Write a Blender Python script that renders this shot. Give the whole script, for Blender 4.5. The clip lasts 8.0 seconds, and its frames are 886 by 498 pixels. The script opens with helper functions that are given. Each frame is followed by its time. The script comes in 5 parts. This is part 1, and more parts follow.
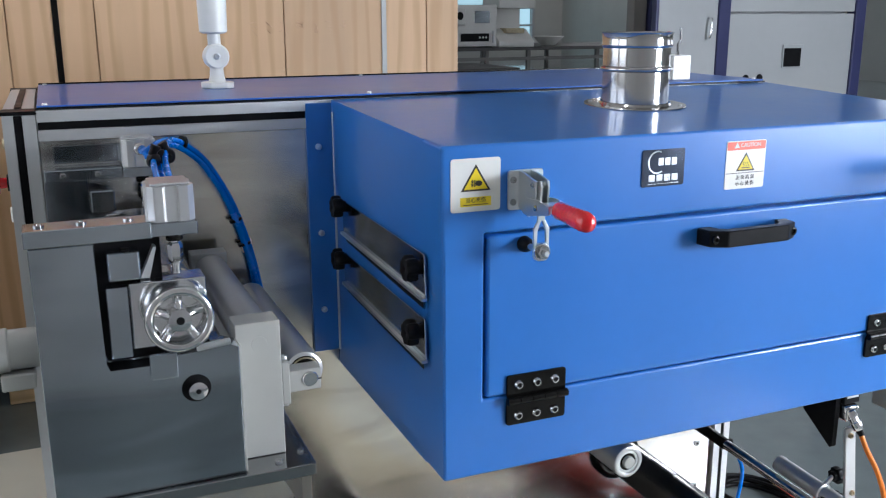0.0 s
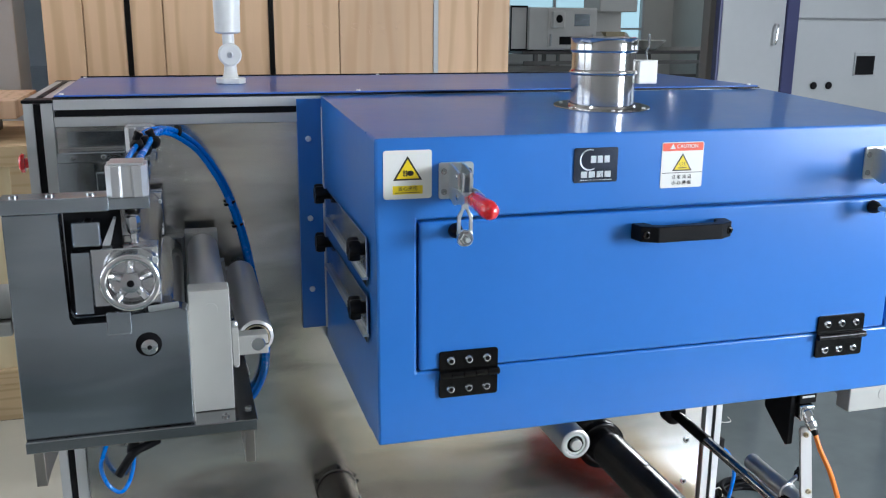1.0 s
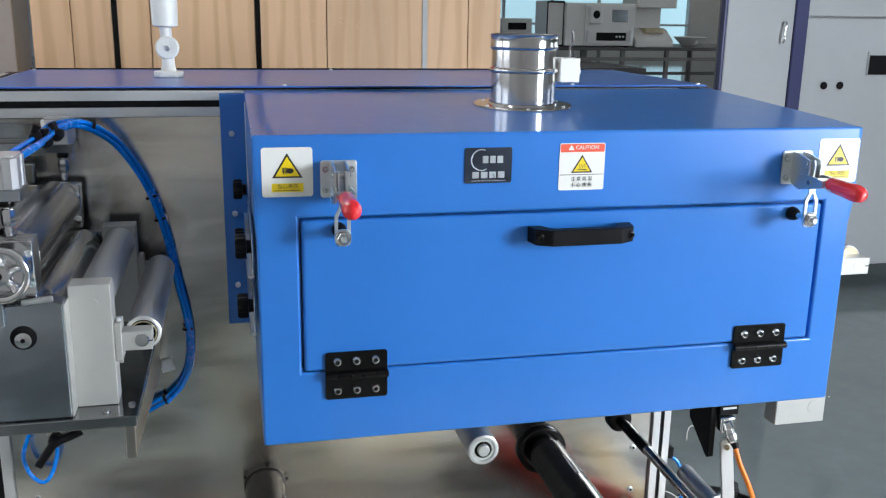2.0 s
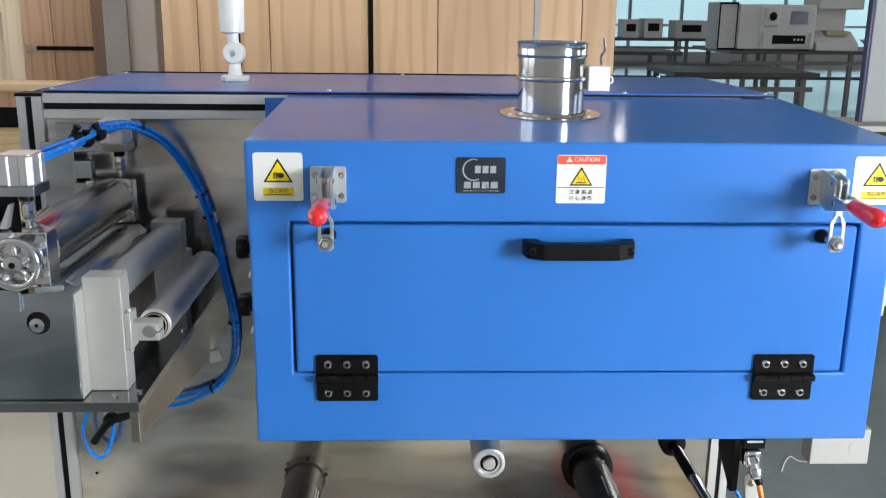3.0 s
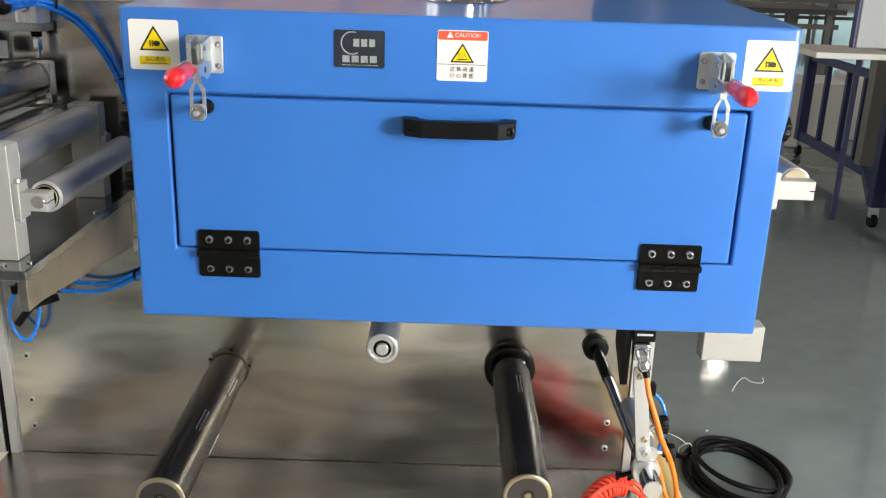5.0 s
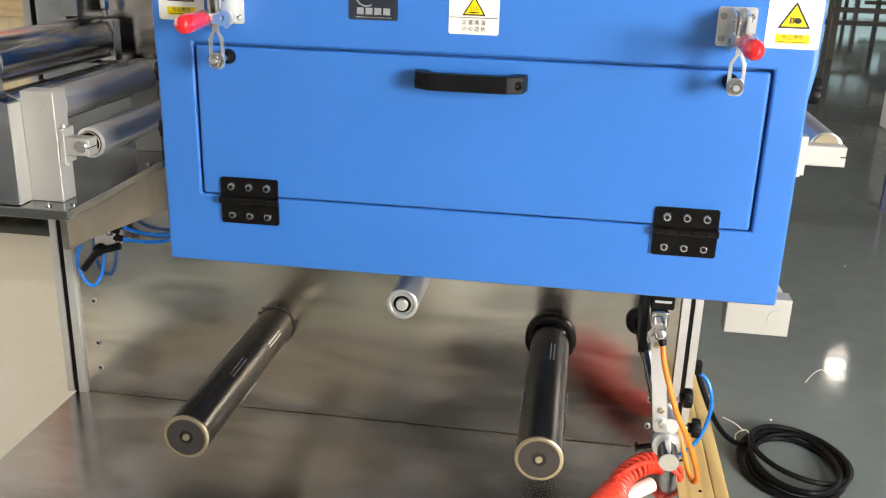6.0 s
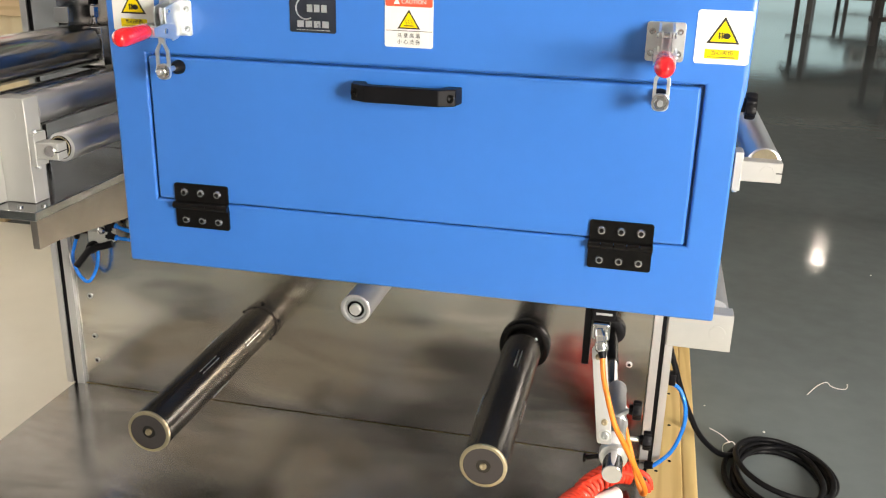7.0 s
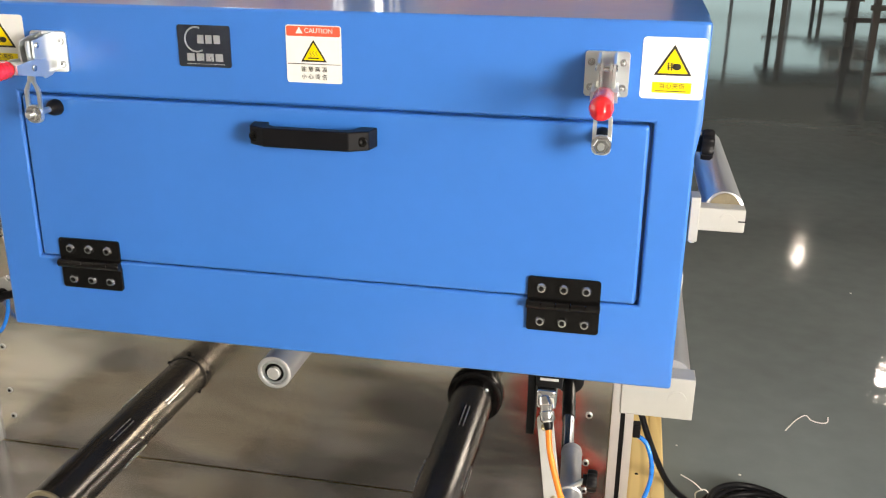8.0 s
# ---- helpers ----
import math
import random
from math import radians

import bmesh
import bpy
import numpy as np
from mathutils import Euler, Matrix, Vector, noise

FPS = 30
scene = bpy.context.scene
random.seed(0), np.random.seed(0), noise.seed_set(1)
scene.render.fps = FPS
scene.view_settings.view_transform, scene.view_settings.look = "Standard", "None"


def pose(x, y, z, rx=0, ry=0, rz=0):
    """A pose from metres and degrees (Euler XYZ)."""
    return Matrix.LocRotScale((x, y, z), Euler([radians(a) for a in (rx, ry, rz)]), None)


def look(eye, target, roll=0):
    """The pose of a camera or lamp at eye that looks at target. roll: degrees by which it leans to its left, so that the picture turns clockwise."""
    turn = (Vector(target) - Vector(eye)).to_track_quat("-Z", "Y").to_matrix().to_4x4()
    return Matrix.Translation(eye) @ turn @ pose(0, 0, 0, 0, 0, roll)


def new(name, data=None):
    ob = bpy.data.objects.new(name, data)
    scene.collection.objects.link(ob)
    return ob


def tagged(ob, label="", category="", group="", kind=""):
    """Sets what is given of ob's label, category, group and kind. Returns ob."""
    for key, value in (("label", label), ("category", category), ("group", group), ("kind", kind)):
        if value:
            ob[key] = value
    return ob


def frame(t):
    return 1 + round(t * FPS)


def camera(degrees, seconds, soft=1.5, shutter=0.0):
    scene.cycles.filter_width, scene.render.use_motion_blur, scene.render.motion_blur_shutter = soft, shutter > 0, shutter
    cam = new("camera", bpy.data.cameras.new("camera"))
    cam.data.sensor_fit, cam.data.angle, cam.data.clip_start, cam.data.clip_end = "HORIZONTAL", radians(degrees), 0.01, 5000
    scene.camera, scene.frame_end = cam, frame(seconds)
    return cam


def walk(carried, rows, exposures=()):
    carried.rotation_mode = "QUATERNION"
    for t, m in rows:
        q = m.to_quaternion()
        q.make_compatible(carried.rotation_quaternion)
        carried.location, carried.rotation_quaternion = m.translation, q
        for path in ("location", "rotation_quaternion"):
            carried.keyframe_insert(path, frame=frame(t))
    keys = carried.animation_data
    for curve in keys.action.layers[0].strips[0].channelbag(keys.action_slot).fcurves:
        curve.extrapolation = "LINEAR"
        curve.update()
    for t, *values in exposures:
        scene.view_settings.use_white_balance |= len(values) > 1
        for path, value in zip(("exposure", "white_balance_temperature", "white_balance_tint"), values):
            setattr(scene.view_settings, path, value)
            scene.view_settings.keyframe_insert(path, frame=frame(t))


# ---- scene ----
cam = camera(51.49, 8.0, soft=1.2)
PATH = [
    (0, (-0.4219, -1.0053, 1.2322), (0.2903, 0.6930, 0.7648), -0.22),
    (0.5, (-0.3262, -1.1130, 1.2341), (0.2570, 0.6368, 0.7782), -0.14),
    (1, (-0.2457, -1.1858, 1.2368), (0.2607, 0.5856, 0.7725), 0.41),
    (1.5, (-0.1211, -1.2119, 1.2364), (0.3357, 0.5701, 0.7613), 0.56),
    (1.7, (-0.0849, -1.2117, 1.2372), (0.3724, 0.5697, 0.7602), 0.78),
    (3, (0.2264, -1.2352, 1.2512), (0.2874, 0.6032, 0.7752), 0.61),
    (3.5, (0.3241, -1.2437, 1.2488), (0.3149, 0.5834, 0.7278), 1.38),
    (4, (0.3504, -1.2606, 1.2116), (0.3509, 0.5550, 0.6516), 1.82),
    (4.5, (0.3805, -1.2587, 1.1939), (0.4079, 0.5470, 0.6036), 1.92),
    (4.7, (0.3996, -1.2497, 1.1867), (0.4302, 0.5549, 0.5929), 1.99),
    (6, (0.6003, -1.2577, 1.1316), (0.3498, 0.5185, 0.5050), 1.72),
    (6.5, (0.6928, -1.2777, 1.1390), (0.3702, 0.4801, 0.4938), 2.12),
    (7, (0.7818, -1.2364, 1.1620), (0.3983, 0.5110, 0.5223), 1.41),
    (7.5, (0.7974, -1.1176, 1.1829), (0.4349, 0.6400, 0.5589), 1.04),
    (8, (0.8220, -1.0438, 1.1756), (0.4703, 0.7133, 0.5440), 0.67),
]
EXPOSURES = [(0, -0.36, 6000, 13), (1.0, -0.32, 6000, 11), (3.5, -0.08, 6600, 11), (4.5, -0.04, 7000, 12), (6.5, 0.1, 7600, 15), (8, 0.02, 7850, 16)]
walk(cam, [(t, look(eye, target, roll)) for t, eye, target, roll in PATH], EXPOSURES)


# ---- light ----
world = bpy.data.worlds.new("daylight")
scene.world = world
world.use_nodes = True
wn = world.node_tree.nodes
sky = wn.new("ShaderNodeTexSky")
sky.sky_type = "NISHITA"
sky.sun_disc = False
sky.sun_elevation = radians(35)
sky.sun_rotation = radians(130)
wn["Background"].inputs["Strength"].default_value = 0.12
world.node_tree.links.new(sky.outputs[0], wn["Background"].inputs["Color"])


def area_lamp(name, eye, target, width, height, watts, colour=(1, 1, 1)):
    data = bpy.data.lights.new(name, "AREA")
    data.shape, data.size, data.size_y, data.energy, data.color = "RECTANGLE", width, height, watts, colour
    ob = new(name, data)
    ob.matrix_world = look(eye, target)
    return ob


# daylight through the window of the hall
area_lamp("window_light_right", (2.9, -2.12, 1.35), (0.5, 0.0, 0.95), 0.95, 0.95, 178, (0.93, 0.97, 1.0))
# all unseen: four far lamps match reflected spots, the others are added fill
LAMPS = [(-3.5, -1.7, 34), (-3.5, 1.5, 34), (4.3, -1.7, 30), (-1.7, 3.4, 40), (4.3, 1.5, 24), (4.3, 10.5, 9), (4.0, 15.3, 6), (9.5, 10.9, 18), (9.5, 3.0, 18), (12.5, 20.9, 18), (13.5, 20.9, 18)]
for lx, ly, watts in LAMPS:
    area_lamp("ceiling_lamp_light", (lx, ly, 4.28), (lx, ly + 0.001, 0), 0.16, 0.16, watts, (1.0, 0.97, 0.92))


# ---- materials ----
def mat(name, colour, rough=0.5, metal=0.0, vary=0.08, scale=8.0, bump=0.0, bump_scale=60.0, rough_vary=0.08, stretch=(1, 1, 1), coat=0.0, spec=0.5, random=0.0, detail_scale=None, coat_rough=0.06):
    m = bpy.data.materials.new(name)
    m.use_nodes = True
    nt = m.node_tree
    n, link = nt.nodes, nt.links.new
    b = n["Principled BSDF"]
    b.inputs["Metallic"].default_value = metal
    b.inputs["Coat Weight"].default_value = coat
    b.inputs["Coat Roughness"].default_value = coat_rough
    b.inputs["Specular IOR Level"].default_value = spec
    tc = n.new("ShaderNodeTexCoord")
    mp = n.new("ShaderNodeMapping")
    mp.inputs["Scale"].default_value = stretch
    link(tc.outputs["Object"], mp.inputs["Vector"])
    big, fine = n.new("ShaderNodeTexNoise"), n.new("ShaderNodeTexNoise")
    big.inputs["Scale"].default_value, big.inputs["Detail"].default_value = scale, 4
    fine.inputs["Scale"].default_value, fine.inputs["Detail"].default_value = detail_scale or scale * 9, 3
    for t in (big, fine):
        link(mp.outputs[0], t.inputs["Vector"])
    mixed = n.new("ShaderNodeMath")
    mixed.operation = "MULTIPLY_ADD"
    mixed.inputs[1].default_value = 0.4
    link(fine.outputs["Fac"], mixed.inputs[0])
    link(big.outputs["Fac"], mixed.inputs[2])
    tone = n.new("ShaderNodeMapRange")
    tone.inputs["From Min"].default_value, tone.inputs["From Max"].default_value = 0.45, 0.95
    tone.inputs["To Min"].default_value, tone.inputs["To Max"].default_value = 1 - vary, 1 + vary
    link(mixed.outputs[0], tone.inputs["Value"])
    value = tone.outputs[0]
    if random:
        info = n.new("ShaderNodeObjectInfo")
        r = n.new("ShaderNodeMapRange")
        r.inputs["To Min"].default_value, r.inputs["To Max"].default_value = 1 - random, 1 + random
        link(info.outputs["Random"], r.inputs["Value"])
        mul = n.new("ShaderNodeMath")
        mul.operation = "MULTIPLY"
        link(value, mul.inputs[0])
        link(r.outputs[0], mul.inputs[1])
        value = mul.outputs[0]
    col = n.new("ShaderNodeMix")
    col.data_type, col.blend_type = "RGBA", "MULTIPLY"
    col.inputs["Factor"].default_value = 1
    col.inputs["A"].default_value = (*colour, 1)
    link(value, col.inputs["B"])
    link(col.outputs["Result"], b.inputs["Base Color"])
    rr = n.new("ShaderNodeMapRange")
    rr.inputs["From Min"].default_value, rr.inputs["From Max"].default_value = 0.45, 0.95
    rr.inputs["To Min"].default_value, rr.inputs["To Max"].default_value = max(0.02, rough - rough_vary), min(1, rough + rough_vary)
    link(mixed.outputs[0], rr.inputs["Value"])
    link(rr.outputs[0], b.inputs["Roughness"])
    if bump:
        bt = n.new("ShaderNodeTexNoise")
        bt.inputs["Scale"].default_value, bt.inputs["Detail"].default_value = bump_scale, 4
        link(mp.outputs[0], bt.inputs["Vector"])
        bp = n.new("ShaderNodeBump")
        bp.inputs["Strength"].default_value, bp.inputs["Distance"].default_value = bump, 0.002
        link(bt.outputs["Fac"], bp.inputs["Height"])
        link(bp.outputs[0], b.inputs["Normal"])
    return m


def glow(name, colour, strength):
    m = bpy.data.materials.new(name)
    m.use_nodes = True
    b = m.node_tree.nodes["Principled BSDF"]
    b.inputs["Base Color"].default_value = (*colour, 1)
    b.inputs["Emission Color"].default_value = (*colour, 1)
    b.inputs["Emission Strength"].default_value = strength
    return m


def wood(name, colour, dark, ring=9.0, axis="X", rough=0.62, random=0.1):
    """Planed timber: long grain along z with wavering bands and dark streaks."""
    m = mat(name, colour, rough, vary=0.12, scale=3.0, bump=0.25, bump_scale=40, stretch={"X": (1, 1, 0.12), "Y": (0.12, 1, 1), "L": (1, 0.12, 1)}[axis], random=random)
    nt = m.node_tree
    n, link = nt.nodes, nt.links.new
    tc = next(k for k in n if k.type == "TEX_COORD")
    mp = n.new("ShaderNodeMapping")
    mp.inputs["Scale"].default_value = {"X": (1, 1, 0.09), "Y": (0.09, 1, 1), "L": (1, 0.09, 1)}[axis]
    link(tc.outputs["Object"], mp.inputs["Vector"])
    wv = n.new("ShaderNodeTexWave")
    wv.bands_direction = "Z" if axis == "Y" else "X"
    wv.inputs["Scale"].default_value, wv.inputs["Distortion"].default_value = ring, 9
    wv.inputs["Detail"].default_value, wv.inputs["Detail Scale"].default_value = 3, 1.4
    link(mp.outputs[0], wv.inputs["Vector"])
    ramp = n.new("ShaderNodeMapRange")
    ramp.inputs["From Min"].default_value, ramp.inputs["From Max"].default_value = 0.55, 1.0
    ramp.inputs["To Max"].default_value = 0.55
    link(wv.outputs["Fac"], ramp.inputs["Value"])
    b = n["Principled BSDF"]
    old = b.inputs["Base Color"].links[0].from_socket
    mix = n.new("ShaderNodeMix")
    mix.data_type = "RGBA"
    link(ramp.outputs[0], mix.inputs["Factor"])
    link(old, mix.inputs["A"])
    mix.inputs["B"].default_value = (*dark, 1)
    link(mix.outputs["Result"], b.inputs["Base Color"])
    return m


def brushed(name, colour, rough, spread, scale, vary=0.1, dust=0.0, tint=0.0):
    """Rolled or ground metal sheet: cloudy wiped patches in gloss and tone, hair-fine grain along x."""
    m = bpy.data.materials.new(name)
    m.use_nodes = True
    n, link = m.node_tree.nodes, m.node_tree.links.new
    b = n["Principled BSDF"]
    b.inputs["Metallic"].default_value = 1.0
    tc = n.new("ShaderNodeTexCoord")
    cloud, grain = n.new("ShaderNodeTexNoise"), n.new("ShaderNodeTexNoise")
    cloud.inputs["Scale"].default_value, cloud.inputs["Detail"].default_value, cloud.inputs["Distortion"].default_value = scale, 2, 0.5
    cloud.inputs["Roughness"].default_value = 0.42
    mp = n.new("ShaderNodeMapping")
    mp.inputs["Scale"].default_value = (1.2, 60, 60)
    grain.inputs["Scale"].default_value, grain.inputs["Detail"].default_value = 6, 2
    link(tc.outputs["Object"], cloud.inputs["Vector"])
    link(tc.outputs["Object"], mp.inputs["Vector"])
    link(mp.outputs[0], grain.inputs["Vector"])
    slant = n.new("ShaderNodeMapping")
    slant.inputs["Rotation"].default_value = (0, radians(28), radians(20))
    slant.inputs["Scale"].default_value = (1.0, 3.0, 4.2)
    streak = n.new("ShaderNodeTexNoise")
    streak.inputs["Scale"].default_value, streak.inputs["Detail"].default_value, streak.inputs["Distortion"].default_value = 3.0, 3, 1.2
    link(tc.outputs["Object"], slant.inputs["Vector"])
    link(slant.outputs[0], streak.inputs["Vector"])
    wiped = n.new("ShaderNodeMath")
    wiped.operation = "MULTIPLY_ADD"
    wiped.inputs[1].default_value = 0.7
    link(streak.outputs["Fac"], wiped.inputs[0])
    link(cloud.outputs["Fac"], wiped.inputs[2])
    both = n.new("ShaderNodeMath")
    both.operation = "MULTIPLY_ADD"
    both.inputs[1].default_value = 0.03
    link(grain.outputs["Fac"], both.inputs[0])
    link(wiped.outputs[0], both.inputs[2])
    def ramp(lo, hi, source, least, most):
        r = n.new("ShaderNodeMapRange")
        r.interpolation_type = "SMOOTHERSTEP"
        r.inputs["From Min"].default_value, r.inputs["From Max"].default_value = least, most
        r.inputs["To Min"].default_value, r.inputs["To Max"].default_value = lo, hi
        link(source, r.inputs["Value"])
        return r.outputs[0]
    link(ramp(rough - spread, rough + spread, wiped.outputs[0], 0.5, 1.2), b.inputs["Roughness"])
    col = n.new("ShaderNodeMix")
    col.data_type, col.blend_type = "RGBA", "MULTIPLY"
    col.inputs["Factor"].default_value = 1
    col.inputs["A"].default_value = (*colour, 1)
    if tint:
        # golden reflected glow put into the colour, straw-coloured in broad soft patches
        broad, straw = n.new("ShaderNodeTexNoise"), n.new("ShaderNodeMix")
        broad.inputs["Scale"].default_value, broad.inputs["Detail"].default_value, broad.inputs["Distortion"].default_value = 2.6, 3, 1.0
        link(tc.outputs["Object"], broad.inputs["Vector"])
        straw.data_type = "RGBA"
        straw.inputs["A"].default_value, straw.inputs["B"].default_value = (*colour, 1), (0.66, 0.52, 0.30, 1)
        link(ramp(0.0, tint, broad.outputs["Fac"], 0.40, 0.72), straw.inputs["Factor"])
        link(straw.outputs["Result"], col.inputs["A"])
    link(ramp(1 - vary, 1 + vary, both.outputs[0], 0.55, 1.2), col.inputs["B"])
    link(col.outputs["Result"], b.inputs["Base Color"])
    if dust:
        # dried wipe marks and dust: pale, matt, patchy
        patch, speck = n.new("ShaderNodeTexNoise"), n.new("ShaderNodeTexNoise")
        patch.inputs["Scale"].default_value, patch.inputs["Detail"].default_value, patch.inputs["Distortion"].default_value = 4.0, 3, 0.6
        speck.inputs["Scale"].default_value, speck.inputs["Detail"].default_value = 22, 5
        for t in (patch, speck):
            link(tc.outputs["Object"], t.inputs["Vector"])
        mul = n.new("ShaderNodeMath")
        mul.operation = "MULTIPLY"
        link(patch.outputs["Fac"], mul.inputs[0])
        link(speck.outputs["Fac"], mul.inputs[1])
        mask = n.new("ShaderNodeMapRange")
        mask.inputs["From Min"].default_value, mask.inputs["From Max"].default_value = 0.2, 0.5
        mask.inputs["To Max"].default_value = dust
        link(mul.outputs[0], mask.inputs["Value"])
        film = n.new("ShaderNodeBsdfDiffuse")
        film.inputs["Color"].default_value = (0.42, 0.40, 0.36, 1)
        mix = n.new("ShaderNodeMixShader")
        link(mask.outputs[0], mix.inputs[0])
        link(b.outputs[0], mix.inputs[1])
        link(film.outputs[0], mix.inputs[2])
        link(mix.outputs[0], n["Material Output"].inputs["Surface"])
    return m


BLUE = mat("blue_enamel", (0.024, 0.162, 0.53), 0.31, vary=0.05, scale=5, coat=0.4, rough_vary=0.03, coat_rough=0.09)
BLUE_TOP = mat("blue_cover_film", (0.035, 0.14, 0.51), 0.34, vary=0.05, scale=4, coat=0.3, rough_vary=0.03)
STAINLESS = brushed("stainless_plate", (0.56, 0.555, 0.54), 0.2, 0.06, 3.0, 0.42, 0.0, 0.38)
BASE_STEEL = brushed("bright_base_steel", (0.36, 0.37, 0.375), 0.15, 0.05, 4.0, 0.15)
GUSSET = brushed("stained_sheet_steel", (0.40, 0.37, 0.33), 0.34, 0.04, 4.0, 0.12)
STAIN_TRAY = brushed("stainless_tray", (0.40, 0.39, 0.375), 0.2, 0.06, 3.4, 0.3, 0.14)
STEEL_DARK = brushed("ground_steel", (0.44, 0.48, 0.52), 0.15, 0.06, 4.0, 0.25)
CHROME = mat("chrome", (0.78, 0.78, 0.78), 0.12, 1.0, vary=0.04, scale=9, rough_vary=0.05)
INOX = mat("polished_inox", (0.60, 0.59, 0.58), 0.12, 1.0, vary=0.04, scale=6, rough_vary=0.04)
ZINC = mat("zinc_plated_steel", (0.74, 0.77, 0.77), 0.31, 0.95, vary=0.05, scale=9, rough_vary=0.02)
ROLL = mat("satin_roller", (0.56, 0.54, 0.52), 0.17, 1.0, vary=0.03, scale=6, rough_vary=0.02)
ROLL_MATT = mat("anodised_roller", (0.62, 0.62, 0.62), 0.31, 0.75, vary=0.03, scale=6, rough_vary=0.02)
ALU = mat("anodised_profile", (0.62, 0.63, 0.63), 0.42, 0.7, vary=0.05, scale=4, bump=0.04, bump_scale=400, stretch=(1, 1, 0.2))
CREAM = mat("bead_blasted_aluminium", (0.47, 0.47, 0.44), 0.5, 0.4, vary=0.05, scale=8, bump=0.10, bump_scale=700)
BLACK = mat("black_rubber", (0.006, 0.006, 0.007), 0.42, spec=0.13, vary=0.2, scale=20, bump=0.03, bump_scale=300)
BLACK_METAL = mat("black_oxide_steel", (0.012, 0.0115, 0.011), 0.22, 0.6, spec=0.25, vary=0.15, scale=12, rough_vary=0.03)
SHAFT = mat("black_anodised_shaft", (0.072, 0.066, 0.060), 0.235, 0.85, vary=0.04, scale=4, rough_vary=0.02)
END_DISC = mat("turned_dark_disc", (0.075, 0.066, 0.064), 0.38, 0.6, vary=0.08, scale=30)
BRASS = mat("worn_brass", (0.50, 0.43, 0.29), 0.34, 0.9, vary=0.15, scale=30, rough_vary=0.04)
RED = mat("red_vinyl", (0.72, 0.012, 0.018), 0.16, vary=0.06, scale=30, coat=0.6)



def dimple(m, scale, strength):
    """Moulded dimples over a soft plastic grip."""
    n, link = m.node_tree.nodes, m.node_tree.links.new
    b = n["Principled BSDF"]
    tc = next(k for k in n if k.type == "TEX_COORD")
    cell = n.new("ShaderNodeTexVoronoi")
    cell.inputs["Scale"].default_value, cell.inputs["Randomness"].default_value = scale, 0.15
    link(tc.outputs["Object"], cell.inputs["Vector"])
    bp = n.new("ShaderNodeBump")
    bp.inputs["Strength"].default_value, bp.inputs["Distance"].default_value = strength, 0.002
    bp.invert = True
    link(cell.outputs["Distance"], bp.inputs["Height"])
    link(bp.outputs[0], b.inputs["Normal"])
    link(bp.outputs[0], b.inputs["Coat Normal"])
    return m


dimple(RED, 130, 0.55)
RED_TUBE = mat("red_polyurethane", (0.85, 0.06, 0.03), 0.22, vary=0.06, scale=30, coat=0.4)
ORANGE = mat("orange_cable", (0.85, 0.22, 0.02), 0.42, vary=0.06, scale=40)
TUBE = mat("blue_air_tube", (0.0, 0.19, 0.72), 0.25, vary=0.08, scale=20, coat=0.15)
CRATE_PAINT = wood("worn_crate_board", (0.58, 0.50, 0.37), (0.44, 0.36, 0.25), 6.0)
LABEL = mat("label_white", (0.74, 0.74, 0.70), 0.4, vary=0.03, scale=20, coat=0.5, coat_rough=0.22)
YELLOW = mat("label_yellow", (0.82, 0.62, 0.0), 0.4, vary=0.03, scale=20, coat=0.5, coat_rough=0.22)
INK = mat("label_black", (0.02, 0.018, 0.012), 0.45, vary=0.1, scale=20)
RED_INK = mat("label_red", (0.75, 0.10, 0.05), 0.4, vary=0.03, scale=20)
BOLT = mat("dull_bolt_steel", (0.52, 0.53, 0.53), 0.2, 1.0, vary=0.1, scale=30, rough_vary=0.04)
NAMEPLATE = mat("dark_nameplate", (0.13, 0.155, 0.215), 0.16, 1.0, vary=0.08, scale=30, rough_vary=0.04)
SILVER_INK = mat("etched_silver", (0.62, 0.66, 0.70), 0.3, 0.8, vary=0.05, scale=20)
BANNER = mat("red_banner_cloth", (0.78, 0.03, 0.06), 0.7, vary=0.08, scale=6, bump=0.2, bump_scale=300)
WHITE = mat("white_plastic", (0.78, 0.78, 0.74), 0.35, vary=0.03, scale=12)
GREEN = mat("green_lens", (0.02, 0.45, 0.18), 0.2, vary=0.05, scale=12)
PLY = wood("crate_plywood", (0.60, 0.40, 0.24), (0.46, 0.285, 0.15), 5.0, random=0.06)
PLY_DARK = wood("weathered_timber", (0.60, 0.40, 0.26), (0.44, 0.27, 0.16), 8.0)
PINE = wood("pale_pine", (0.66, 0.50, 0.30), (0.50, 0.34, 0.17), 12.0, axis="Y")
PINE_LONG = wood("yellow_pine_plank", (0.62, 0.45, 0.19), (0.50, 0.31, 0.11), 9.0, axis="L")
PALE_PLY = wood("pale_yellow_plywood", (0.80, 0.69, 0.46), (0.70, 0.56, 0.34), 4.0)
NAVY = mat("navy_paint", (0.025, 0.03, 0.10), 0.4, vary=0.08, scale=6)
PANEL = mat("light_grey_panel", (0.36, 0.375, 0.38), 0.45, vary=0.04, scale=3)
PILLAR = mat("grey_cladding", (0.56, 0.56, 0.57), 0.5, vary=0.06, scale=3)
# grey of the unseen front wall, chosen to dim its reflection in the steel
WALL_FRONT = mat("grey_wall_paint", (0.50, 0.50, 0.49), 0.7, vary=0.06, scale=1.5, bump=0.1, bump_scale=80)
WALL = mat("wall_paint", (0.62, 0.61, 0.58), 0.8, vary=0.05, scale=1.5, bump=0.1, bump_scale=80)
CEIL = mat("ceiling_paint", (0.55, 0.55, 0.54), 0.8, vary=0.05, scale=1.2)
